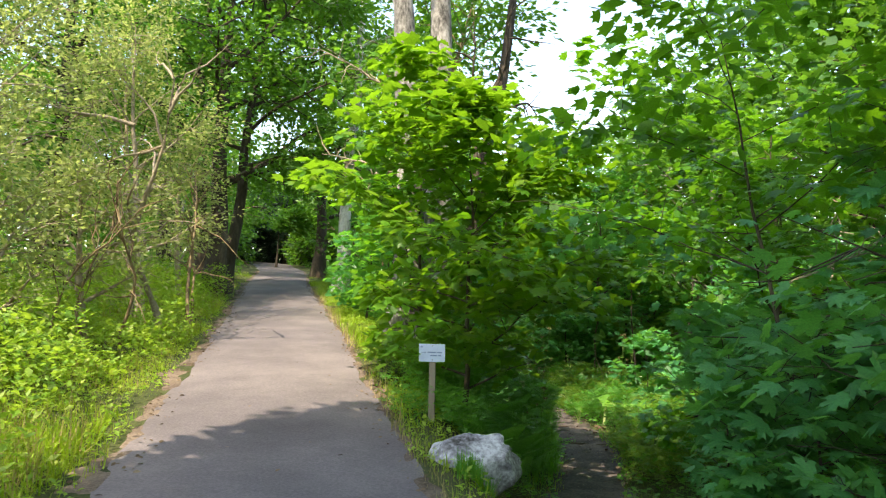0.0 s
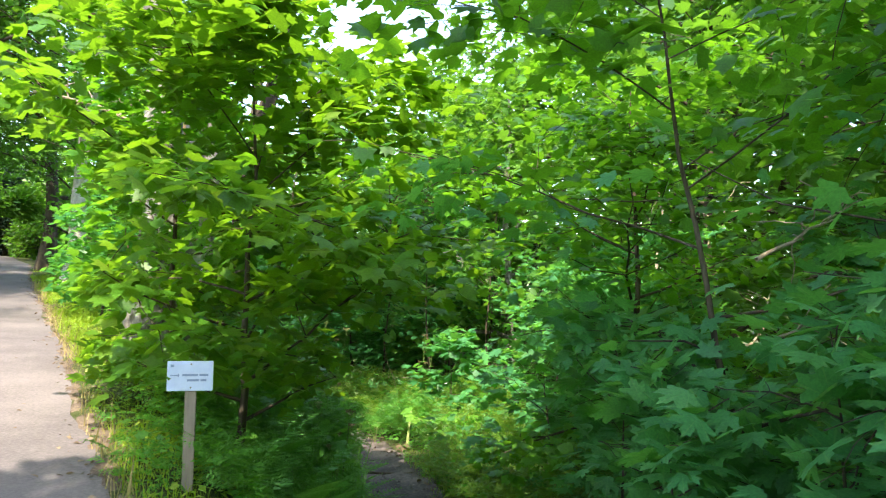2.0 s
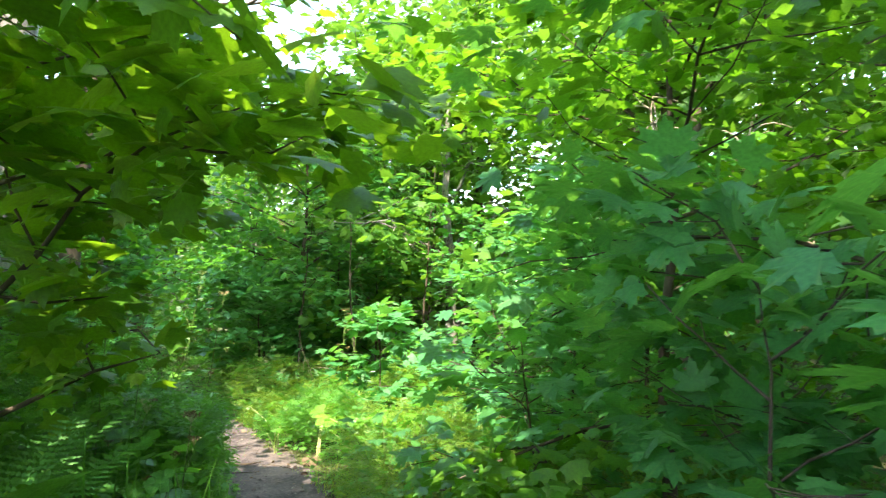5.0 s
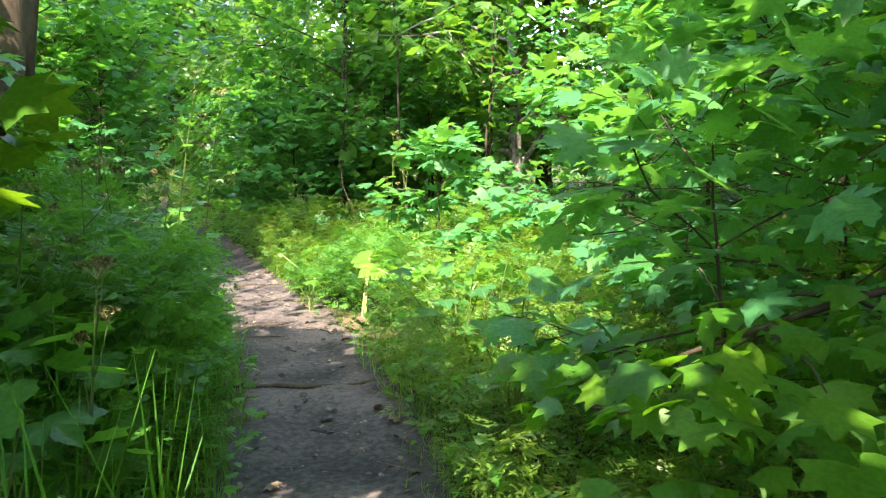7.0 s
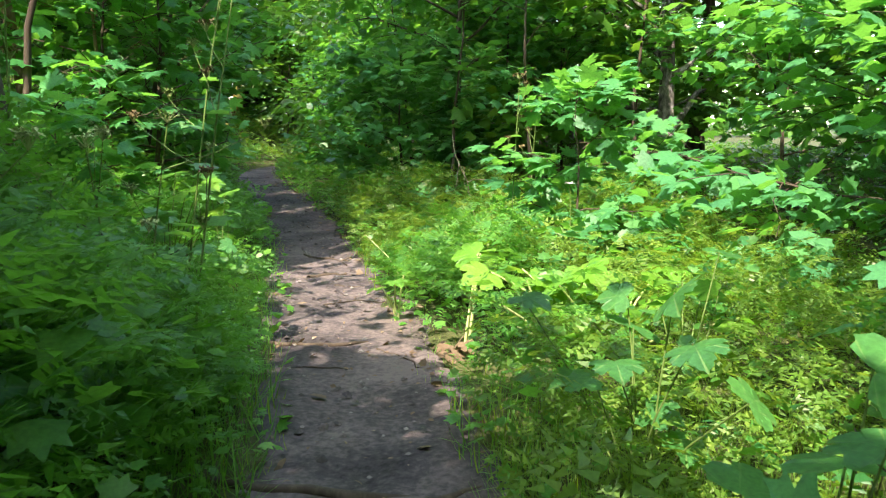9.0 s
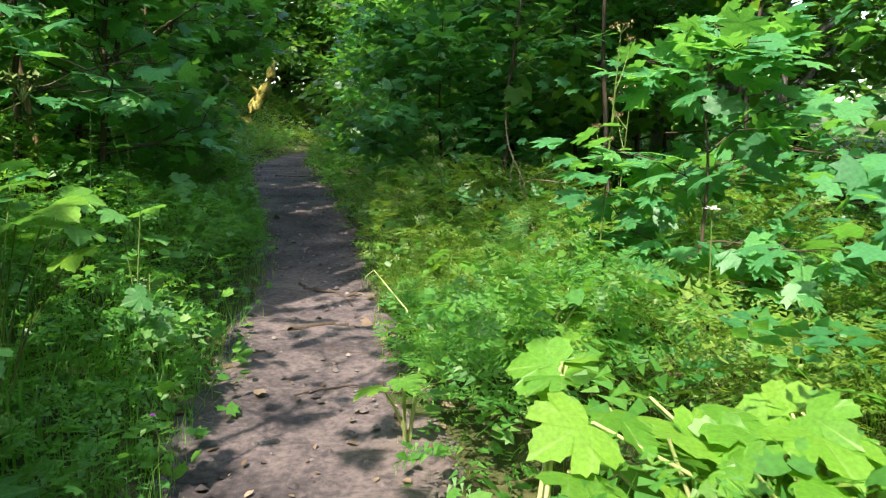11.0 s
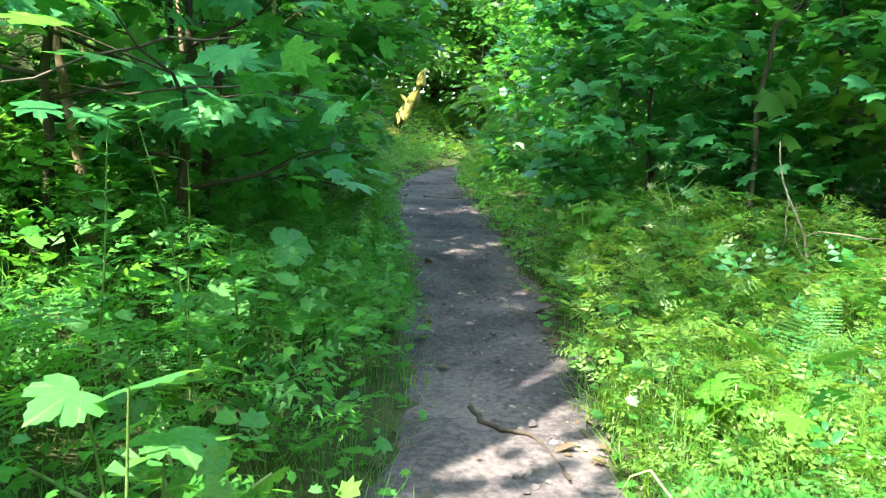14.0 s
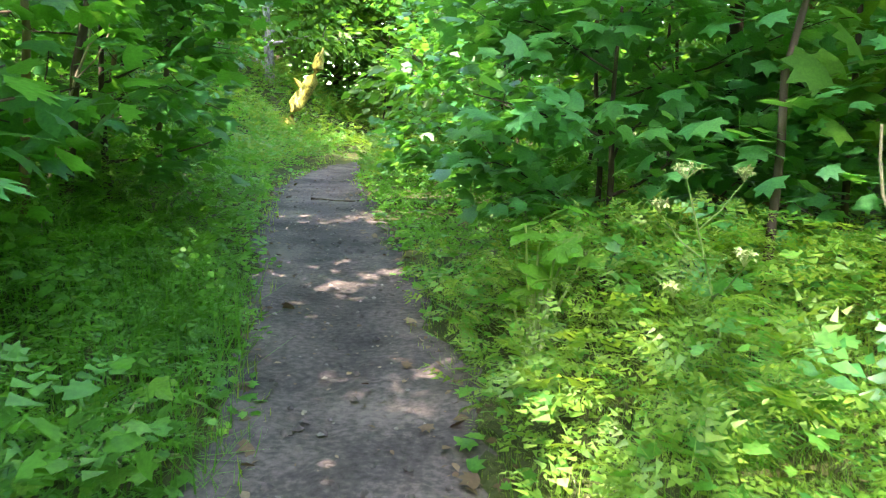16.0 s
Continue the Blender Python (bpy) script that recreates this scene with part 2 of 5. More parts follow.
def lumps(x, y, s=1.0):
    return (np.sin(x * 1.7 * s + 0.6 * np.sin(y * 1.1 * s)) * np.cos(y * 1.3 * s + 0.9 * np.sin(x * 0.7 * s)) + 0.5 * np.sin(x * 4.1 * s + y * 2.3 * s) * np.sin(y * 3.7 * s - x * 1.9 * s))


def lane_u(x, y):
    return (x - along(LANE, y)) / 1.025


def land(x, y):
    x, y = np.asarray(x, float), np.asarray(y, float)
    w = np.clip((y - 6.5) * 3, -30, 30)
    zr = 0.12 + 0.088 * np.minimum(np.log1p(np.exp(w)) / 3 + np.maximum((y - 6.5) - 10, 0) * (y > 16.5), 62) * 1.0
    zr = np.where(y > 16.5, 0.12 + 0.088 * np.minimum(y - 6.5, 62), zr)
    zp, xp, u = along(DROP, y), along(TRAIL, y), lane_u(x, y)
    up = lane_u(xp, y)
    s = smooth((u - 1.75) / np.maximum(up - 0.55 - 1.75, 0.35))
    right = np.maximum(x - xp - 0.7, 0)
    left = np.maximum(-u - 1.6, 0)
    z = zr * (1 - s) + zp * s + np.minimum(0.03 * right, 0.5) + np.minimum(0.12 * left, 0.6)
    rough = 0.03 * np.clip((np.abs(u) - 1.4) * 2, 0, 1) * np.clip((np.abs(x - xp) - 0.5) * 2, 0, 1)
    return z + rough * lumps(x, y)


def mesh_object(name, verts, faces, material, parent=None, smooth_it=True):
    """One mesh object from arrays; all faces have the same number of corners."""
    verts, faces = np.asarray(verts, np.float32), np.asarray(faces, np.int32)
    me = bpy.data.meshes.new(name)
    k = faces.shape[1]
    me.vertices.add(len(verts)); me.vertices.foreach_set("co", verts.ravel())
    me.loops.add(faces.size); me.loops.foreach_set("vertex_index", faces.ravel())
    me.polygons.add(len(faces))
    me.polygons.foreach_set("loop_start", np.arange(len(faces), dtype=np.int32) * k)
    me.polygons.foreach_set("use_smooth", np.full(len(faces), smooth_it))
    me.update(calc_edges=True)
    me.materials.append(material)
    ob = new(name, me)
    if parent:
        ob.parent = parent
    return ob


def part(name, bm, material, parent, label=""):
    me = bpy.data.meshes.new(name)
    bm.to_mesh(me); bm.free()
    me.materials.append(material)
    ob = new(name, me)
    ob.parent = parent
    return tagged(ob, label)


def sheet(nx, ny):
    i, j = np.meshgrid(np.arange(nx - 1), np.arange(ny - 1), indexing="ij")
    a = (i * ny + j).ravel()
    return np.stack([a, a + ny, a + ny + 1, a + 1], 1)


def spread(lo, hi, fine, far):
    inner = list(np.arange(lo, hi + 1e-6, fine))
    step, v = fine, hi
    while v < far:
        step *= 1.22; v += step; inner.append(v)
    step, v = fine, lo
    while v > -far:
        step *= 1.22; v -= step; inner.insert(0, v)
    return np.array(inner)


def clear_of_feet(p, gap=0.36, head=2.2):
    """True where a leaf leaves the trodden way and the lane free."""
    x, y, z = p[:, 0], p[:, 1], p[:, 2]
    d = x - along(TRAIL, y)
    wide = np.where(d > 0, gap + 0.35 * (gap > 0.6) * (y < 9.5), gap)
    low = z < along(DROP, y) + head
    return ~(low & (np.abs(d) < wide) & (y > -3) & (y < 45)) & ~((np.abs(lane_u(x, y)) < 1.3) & (z < land(x, y) + 2.6) & (y < 60))


gx, gy = spread(-7, 9, 0.2, 900), spread(-2, 44, 0.25, 900)
X, Y = np.meshgrid(gx, gy, indexing="ij")
Z = land(X, Y)
Z -= 0.06 * (np.abs(lane_u(X, Y)) < 1.1) * (Y < 70) + 0.05 * (np.abs(X - along(TRAIL, Y)) < along(WIDTH, Y) / 2 - 0.05) * (Y > 4.5) * (Y < 46)
ground = mesh_object("ground", np.stack([X, Y, Z], -1).reshape(-1, 3), sheet(len(gx), len(gy)), SOIL)
tagged(ground, "dark woodland soil with leaf litter", "ground", kind="structure")

# lane: a cambered asphalt strip with ragged edges
ly = np.arange(-30, 71, 0.3)
cross = np.linspace(-1, 1, 15)
rng = np.random.default_rng(4)
edge = 1.31 + 0.03 * np.sin(ly * 2.1) + 0.04 * np.sin(ly * 0.83 + 1) + 0.012 * rng.standard_normal(len(ly))
U = cross[:, None] * edge[None, :]
LX = along(LANE, ly)[None, :] + U * 1.025
LY = np.repeat(ly[None, :], 15, 0)
LZ = land(along(LANE, ly), ly)[None, :] + 0.02 - 0.016 * (np.abs(cross) ** 3)[:, None] + 0.004 * lumps(LX, LY, 1.5)
lane = mesh_object("road", np.stack([LX, LY, LZ], -1).reshape(-1, 3), sheet(15, len(ly)), ASPHALT)
tagged(lane, "narrow worn grey asphalt lane with ragged edges", "road", kind="structure")

# bare soil margins of the lane, ragged towards the grass
for side, name_, reach_ in ((-1, "verge_soil_1", 0.40), (1, "verge_soil_2", 0.24)):
    my = np.arange(-10, 45, 0.15)
    inner = 1.20
    outer = 1.36 + reach_ * (0.55 + 0.45 * np.sin(my * 1.9 + side) * np.sin(my * 0.71)) + 0.03 * rng.standard_normal(len(my))
    k = np.linspace(0, 1, 6)[:, None]
    MX = along(LANE, my)[None, :] + side * (inner + (outer - inner)[None, :] * k) * 1.025
    MY = np.repeat(my[None, :], 6, 0)
    MZ = land(MX, MY) - 0.004 + 0.010 * lumps(MX, MY, 4.3) + 0.010 * np.sin(np.pi * k) - 0.03 * (k > 0.9) - 0.03 * (k < 0.1)
    order = sheet(6, len(my))
    margin = mesh_object(name_, np.stack([MX, MY, MZ], -1).reshape(-1, 3), order if side > 0 else order[:, ::-1], MARGIN)
    tagged(margin, "bare brown soil margin along the asphalt lane", "verge", kind="structure")

# trail: beaten earth, dished in the middle, lumpy
ty = np.arange(4.6, 46, 0.12)
cross = np.linspace(-1, 1, 19)
half = along(WIDTH, ty) / 2 + 0.10 + 0.05 * np.sin(ty * 3.3) + 0.05 * np.sin(ty * 1.37 + 2) + 0.04 * rng.standard_normal(len(ty))
PX = along(TRAIL, ty)[None, :] + cross[:, None] * half[None, :]
PY = np.repeat(ty[None, :], 19, 0)
PZ = land(PX, PY) + 0.012 + 0.012 * lumps(PX, PY, 2.2) + 0.010 * lumps(PX + 9, PY, 5.1) - 0.025 * (1 - cross[:, None] ** 2) - 0.03 * (np.abs(cross) > 0.97)[:, None]
trail = mesh_object("path", np.stack([PX, PY, PZ], -1).reshape(-1, 3), sheet(19, len(ty)), EARTH)
tagged(trail, "trodden brown earth footpath through the undergrowth", "path", kind="structure")

# ---- leaf shapes: x across, y to the tip, z up; corners round a middle ----
def mirrored(half_outline, mid, droop=0.22, fold=0.12):
    right = np.array(half_outline, float)
    left = right[1:-1][::-1] * (-1, 1) if right[-1][0] == 0 else right[1:][::-1] * (-1, 1)
    ring = np.vstack([right, left])
    pts = np.vstack([[mid], ring])
    r2 = ((pts - mid) ** 2).sum(1)
    z = -droop * r2 + fold * np.abs(pts[:, 0]) * 0.5
    n = len(ring)
    tri = np.array([(0, 1 + (i + 1) % n, 1 + i) for i in range(n)])
    return np.column_stack([pts, z]), tri


LEAF_FINE = mirrored([(0, 1), (.07, .82), (.17, .80), (.15, .58), (.38, .66), (.56, .78), (.53, .56), (.66, .50), (.40, .34), (.60, .28), (.64, .12), (.40, .08), (.12, -.04), (0, .04)], (0, .3))
LEAF_FIVE = mirrored([(0, 1), (.19, .64), (.52, .76), (.46, .42), (.64, .14), (.14, -.02)], (0, .3))
LEAF_OVAL = mirrored([(0, 1), (.26, .55), (.2, .2), (0, 0)], (0, .45), 0.3, 0.3)
LEAF_BROAD = mirrored([(0, 1), (.06, .92), (.15, .88), (.18, .79), (.27, .74), (.25, .64), (.27, .58), (.35, .66), (.45, .71), (.49, .63), (.57, .59), (.55, .50), (.61, .43),
                       (.53, .36), (.49, .30), (.57, .25), (.65, .19), (.60, .08), (.60, -.03), (.47, -.05), (.37, -.13), (.20, -.08), (.08, -.02), (0, .06)], (0, .28), 0.42, 0.40)
LEAF_SMALL = (np.array([(0, 0, 0), (.28, .5, .06), (0, 1, -.1), (-.28, .5, .06)], float), np.array([(0, 1, 2), (0, 2, 3)]))


def frond(pairs, width, taper, droop):
    """A pinnate frond: a midrib with leaflets in pairs."""
    v, f = [], []
    for i in range(pairs):
        t = (i + 0.6) / pairs
        length = width * (math.sin(math.pi * min(1, 0.22 + 0.78 * (1 - t)) * 0.5) ** taper) * (0.45 + 0.55 * math.sin(math.pi * min(1, t + 0.3)))
        y0, z0 = t, -droop * t * t
        for s in (-1, 1):
            k = len(v)
            v += [(0, y0, z0), (s * length * 0.45, y0 + 0.42 / pairs + 0.15 * length, z0 + 0.01), (s * length, y0 + 0.35 * length, z0 - 0.05), (s * length * 0.45, y0 - 0.22 / pairs + 0.1 * length, z0 - 0.01)]
            f += [(k, k + 1, k + 2), (k, k + 2, k + 3)] if s < 0 else [(k, k + 2, k + 1), (k, k + 3, k + 2)]
    return np.array(v), np.array(f)


def fern_frond(pairs, width, droop, teeth):
    """A fern frond: long toothed pinnae in pairs, tapering to the tip."""
    v, f = [], []
    for i in range(pairs):
        t = 0.12 + 0.88 * (i + 0.5) / pairs
        reach = width * min(1.0, (t - 0.04) / 0.22) * (1.02 - t) ** 0.75 * 1.25
        wide = 0.40 / pairs
        for s in (-1, 1):
            y0, z0 = t, -droop * t * t
            for k in range(teeth):
                a, b = k / teeth, (k + 1.15) / teeth
                ax, bx = s * reach * a, s * reach * min(b, 1.0)
                ay, by = y0 + 0.22 * reach * a, y0 + 0.22 * reach * min(b, 1.0)
                w = wide * (1 - a) ** 0.6
                n = len(v)
                v += [(ax, ay, z0 - 0.10 * abs(ax)), (bx, by + w * 0.9, z0 - 0.12 * abs(bx)), (bx, by - w * 0.9, z0 - 0.12 * abs(bx))]
                f += [(n, n + 2, n + 1)] if s > 0 else [(n, n + 1, n + 2)]
    for k in range(8):
        y0, y1 = k / 8, (k + 1) / 8
        n = len(v)
        v += [(-0.006, y0, -droop * y0 * y0), (0.006, y0, -droop * y0 * y0), (0, y1, -droop * y1 * y1)]
        f += [(n, n + 1, n + 2)]
    return np.array(v), np.array(f)


def feathery(pairs, width, teeth, droop):
    """A finely divided parsley-like leaf: a stalk, side stalks in pairs, and small pointed leaflets on each."""
    v, f = [], []

    def leaflet(p, d, size):
        n = len(v)
        q = (-d[1], d[0])
        v.extend([(p[0] + q[0] * size * 0.22, p[1] + q[1] * size * 0.22, p[2] + 0.02), (p[0] - q[0] * size * 0.22, p[1] - q[1] * size * 0.22, p[2] + 0.02),
                  (p[0] + d[0] * size, p[1] + d[1] * size, p[2] - 0.05)])
        f.append((n, n + 1, n + 2))

    for i in range(pairs):
        t = 0.3 + 0.6 * i / (pairs - 1)
        reach = width * (1.15 - t)
        for s in (-1, 1):
            for k in range(teeth):
                u = (k + 1) / teeth
                p = (s * reach * u * 0.85, t + 0.45 * reach * u, -droop * (t + 0.3 * u) ** 2 * 0.8)
                turn = s * (0.55 if k % 2 else 1.5) if k < teeth - 1 else s * 1.05
                leaflet(p, (math.sin(turn), math.cos(turn)), 0.5 * reach * (1.25 - 0.5 * u))
    leaflet((0, 0.86, -droop * 0.75), (0, 1), 0.2)
    n = len(v)
    v += [(-0.008, 0, 0), (0.008, 0, 0), (0, 0.9, -droop * 0.75)]
    f += [(n, n + 1, n + 2)]
    return np.array(v), np.array(f)


FROND_FERN = fern_frond(24, 0.25, 0.35, 7)
FROND_HERB = frond(4, 0.36, 0.6, 0.25)
FROND_FINE = feathery(4, 0.62, 3, 0.28)
BLADE_FAR = (np.array([(-.026, 0, 0), (.026, 0, 0), (0, 1, -.12)], float), np.array([(0, 1, 2)]))
BLADE = (np.array([(-.022, 0, 0), (.022, 0, 0), (.017, .5, 0.0), (-.017, .5, 0.0), (0.0, 1, -.14)], float), np.array([(0, 1, 2), (0, 2, 3), (3, 2, 4)]))


def unit(v):
    return v / np.maximum(np.linalg.norm(v, axis=1, keepdims=True), 1e-6)


def scatter(name, shape, pos, tip, up, size, material, parent=None, free=True):
    """One mesh of many leaves: each at pos, pointing to tip, its face towards up."""
    pos, tip, up, size = (np.asarray(a, float) for a in (pos, tip, up, size))
    if free:
        k = clear_of_feet(pos + tip * size[:, None] * 0.5)
        pos, tip, up, size = pos[k], tip[k], up[k], size[k]
    y = unit(tip)
    x = unit(np.cross(y, up))
    z = np.cross(x, y)
    sv, sf = shape
    m = np.stack([x, y, z], 1) * size[:, None, None]
    v = np.einsum("kc,ncd->nkd", sv, m) + pos[:, None, :]
    f = sf[None] + (np.arange(len(pos)) * len(sv))[:, None, None]
    return mesh_object(name, v.reshape(-1, 3), f.reshape(-1, 3), material, parent)


def tube_arrays(points, radii, sides=7):
    p = np.array(points, float)
    d = unit(np.gradient(p, axis=0))
    ref = np.where(np.abs(d[:, 2:3]) > 0.9, [[1.0, 0, 0]], [[0, 0, 1.0]])
    a = unit(np.cross(d, ref)); b = np.cross(d, a)
    ang = np.linspace(0, 2 * np.pi, sides, endpoint=False)
    ring = p[:, None] + np.array(radii)[:, None, None] * (np.cos(ang)[None, :, None] * a[:, None] + np.sin(ang)[None, :, None] * b[:, None])
    n = len(p)
    i, j = np.meshgrid(np.arange(n - 1), np.arange(sides), indexing="ij")
    q = np.stack([i * sides + j, i * sides + (j + 1) % sides, (i + 1) * sides + (j + 1) % sides, (i + 1) * sides + j], -1).reshape(-1, 4)
    return ring.reshape(-1, 3), q


def tubes(name, lines, material, parent=None, sides=6):
    vs, fs, k = [], [], 0
    for pts, rad in lines:
        v, f = tube_arrays(pts, rad, sides)
        vs.append(v); fs.append(f + k); k += len(v)
    return mesh_object(name, np.vstack(vs), np.vstack(fs), material, parent)


def wander(start, heading, length, steps, curl, rg, lift=0.0):
    """A crooked line that starts at start and keeps roughly to its heading."""
    p, d = [np.array(start, float)], np.array(heading, float)
    d /= np.linalg.norm(d)
    for _ in range(steps):
        d = d + rg.normal(0, curl, 3) + (0, 0, lift)
        d /= np.linalg.norm(d)
        p.append(p[-1] + d * length / steps)
    return np.array(p)


def sprays(anchors, out, per, radius, flat, rg, loose=0.38):
    """Leaf places in flat, layered sprays round the anchors."""
    n = len(anchors) * per
    a = np.repeat(anchors, per, 0)
    o = np.repeat(out, per, 0)
    r = radius * np.sqrt(rg.random(n))
    th = rg.random(n) * 2 * np.pi
    off = np.column_stack([r * np.cos(th), r * np.sin(th), rg.normal(0, flat, n) - 0.25 * r * r / radius])
    tip = unit(o * 0.7 + off / radius + rg.normal(0, 0.25, (n, 3)) + (0, 0, -0.25))
    up = unit(np.column_stack([rg.normal(0, loose, n), rg.normal(0, loose, n), np.ones(n)]))
    return a + off, tip, up


def free_run(line, origin):
    """A limb's points up to where it would cross the trodden way."""
    ok = clear_of_feet(line + origin, 0.85, 2.15)
    k = len(line) if ok.all() else int(np.argmin(ok))
    return line[:k]


SINGLE = {}


def single_leaf(shape_name, shape, material):
    if (shape_name, material.name) not in SINGLE:
        ob = mesh_object("leaf", shape[0], shape[1], material)
        SINGLE[shape_name, material.name] = ob.data
        bpy.data.objects.remove(ob)
    return SINGLE[shape_name, material.name]


def hang_leaf(parent, mesh, pos, tip, up, size, name="leaf"):
    y = Vector(tip).normalized()
    x = y.cross(Vector(up)).normalized()
    z = x.cross(y)
    ob = new(name, mesh)
    ob.parent = parent
    m = Matrix((x, y, z)).transposed().to_4x4()
    ob.matrix_local = Matrix.Translation(pos) @ m @ Matrix.Diagonal((size, size, size, 1))
    return ob


def tree(name, x, y, height, spread_r, girth, leaves, shape, leaf_size, leaf_material, bark, seed, crown_from=0.3, lean=(0, 0), limbs=9,
         spray=0.45, flat=0.05, label="", kind_of="tree", group="", droop=0.0, rise=0.45, singles=0, loose=0.0, gap=0.85):
    """A tree: tapered crooked trunk, limbs, and a crown of leaves in sprays round the limbs."""
    rg = np.random.default_rng(seed)
    root = tagged(new(name), label, kind_of, group)
    origin = np.array((x, y, float(land(x, y)) - 0.06))
    root.location = origin
    n = 12
    t = np.linspace(0, 1, n)
    bend = np.cumsum(rg.normal(0, 0.028 * height / n * 2.2, (n, 2)), 0); bend -= bend[0]
    spine = np.column_stack([lean[0] * height * t ** 1.3 + bend[:, 0], lean[1] * height * t ** 1.3 + bend[:, 1], t * height * 0.93])
    rad = girth * (1 - 0.86 * t) * (1 + 0.55 * np.exp(-t * 22))
    tubes("trunk", [(spine, rad)], bark, root, 10 if girth > 0.12 else 7)
    anchors, out, twigs = [], [], []
    for i in range(limbs):
        f = crown_from + (1 - crown_from) * (i + rg.random() * 0.8) / limbs
        f = min(f, 0.97)
        base = np.array([np.interp(f, t, spine[:, c]) for c in range(3)])
        th = i * 2.4 + rg.random() * 0.9
        reach = spread_r * (0.55 + 0.6 * math.sin(math.pi * min(0.93, (f - crown_from) / (1 - crown_from) * 0.8 + 0.25))) * rg.uniform(0.75, 1.15)
        line = wander(base, (math.cos(th), math.sin(th), rise + 0.7 * f * f - droop), reach * 1.15, 6, 0.13, rg, -0.02 - droop * 0.05)
        line = free_run(line, origin)
        r0 = max(0.006, girth * (1 - 0.86 * f) * 0.55)
        if len(line) < 3:
            continue
        tubes("limb", [(line, np.linspace(r0, 0.004, len(line)))], bark, root, 5)
        ends = [(p, p - base) for p in line[2:]]
        for k in range(2, min(6, len(line))):
            for s in (-1, 1):
                side = np.array([-math.sin(th) * s, math.cos(th) * s, rg.normal(0.1, 0.25)]) + 0.6 * np.array([math.cos(th), math.sin(th), 0])
                tw = free_run(wander(line[k], side, reach * rg.uniform(0.25, 0.5), 3, 0.2, rg), origin)
                if len(tw) == 4:
                    twigs.append((tw, np.linspace(r0 * 0.4, 0.003, 4)))
                    ends += [(tw[2], tw[2] - base), (tw[3], tw[3] - base)]
        for e, o in ends:
            anchors.append(e); out.append(o)
    if twigs:
        tagged(tubes("fine_branching", twigs, bark, root, 4), kind="stuff")
    anchors.append(spine[-1]); out.append(np.array([0, 0, 1.0]))
    anchors, out = np.array(anchors), unit(np.array(out))
    per = max(1, leaves // len(anchors))
    pos, tip, up = sprays(anchors, out, per, spray, flat, rg, loose or (0.8 if flat > 0.1 else 0.42))
    size = leaf_size * rg.uniform(0.6, 1.25, len(pos))
    k = clear_of_feet(pos + origin, gap)
    pos, tip, up, size = pos[k], tip[k], up[k], size[k]
    if singles:
        w = pos + origin
        near = np.argsort(np.abs(w[:, 0] - along(TRAIL, w[:, 1])) + np.maximum(0, w[:, 2] - along(DROP, w[:, 1]) - 2.2) * 2)
        for q in near[:singles]:
            hang_leaf(root, single_leaf("fine", LEAF_FINE, MAPLE_ONE), pos[q], tip[q], up[q], float(size[q]))
        rest = near[singles:]
        pos, tip, up, size = pos[rest], tip[rest], up[rest], size[rest]
    tagged(scatter("crown", shape, pos, tip, up, size, leaf_material, root, free=False), kind="stuff")
    return root

# ---- big trees along the lane ----
PALE_LABEL = "tall broadleaf tree with pale grey trunk beside the lane"
tree("tree", -4.0, 28.5, 17, 4.2, 0.27, 10000, LEAF_SMALL, 0.27, FOREST, PALE_SUNLIT, 11, 0.34, (0.02, 0), 12, 0.9, 0.25, PALE_LABEL)
# crowns of these three trunks are out of view, shaped for their shade
tree("tree", -0.78, 15.4, 17, 2.1, 0.36, 2300, LEAF_SMALL, 0.24, FOREST, PALE, 12, 0.62, (-0.05, -0.045), 12, 0.9, 0.25, PALE_LABEL)
tree("tree", -0.42, 15.9, 17, 2.0, 0.42, 1600, LEAF_SMALL, 0.24, FOREST, PALE, 13, 0.62, (-0.015, 0.06), 12, 0.9, 0.25, PALE_LABEL)
tree("tree", 0.45, 16.8, 15.5, 2.3, 0.24, 1700, LEAF_SMALL, 0.26, FOREST, BARK, 14, 0.69, (0.11, 0.15), 12, 0.8, 0.25, "leaning dark-barked tree beside the path, its unseen high crown placed for shade")
DARK_LABEL = "tall dark-trunked broadleaf tree with dense crown beside the lane"
tree("tree", -7.9, 25.5, 16, 4.3, 0.34, 13000, LEAF_SMALL, 0.24, FOREST, BARK, 15, 0.25, (0.0, 0), 14, 1.0, 0.25, DARK_LABEL)
tree("tree", -8.0, 26.8, 15, 4.5, 0.24, 8000, LEAF_SMALL, 0.24, FOREST, BARK, 16, 0.3, (0.10, 0.02), 12, 1.0, 0.25, DARK_LABEL)
tree("tree", -10.5, 32.0, 18, 5.0, 0.34, 9000, LEAF_SMALL, 0.27, FOREST, BARK, 17, 0.2, (0.03, 0), 14, 1.1, 0.3, DARK_LABEL)
tree("tree", -12.0, 22.0, 16, 5.0, 0.3, 10000, LEAF_SMALL, 0.24, FOREST, BARK, 18, 0.15, (0.0, 0), 14, 1.1, 0.3, DARK_LABEL)
tree("tree", -14.5, 18.5, 14, 5.0, 0.3, 10000, LEAF_SMALL, 0.24, FOREST, BARK, 19, 0.12, (0.0, 0), 14, 1.1, 0.3, DARK_LABEL)
tree("tree", -6.6, 38.5, 17, 4.4, 0.3, 11000, LEAF_SMALL, 0.3, FOREST, BARK, 20, 0.16, (0.0, 0), 12, 1.1, 0.3, DARK_LABEL)
tree("tree", -16.0, 42.0, 17, 5.0, 0.3, 9000, LEAF_SMALL, 0.28, FOREST, BARK, 21, 0.12, (0.04, 0), 12, 1.2, 0.3, DARK_LABEL)
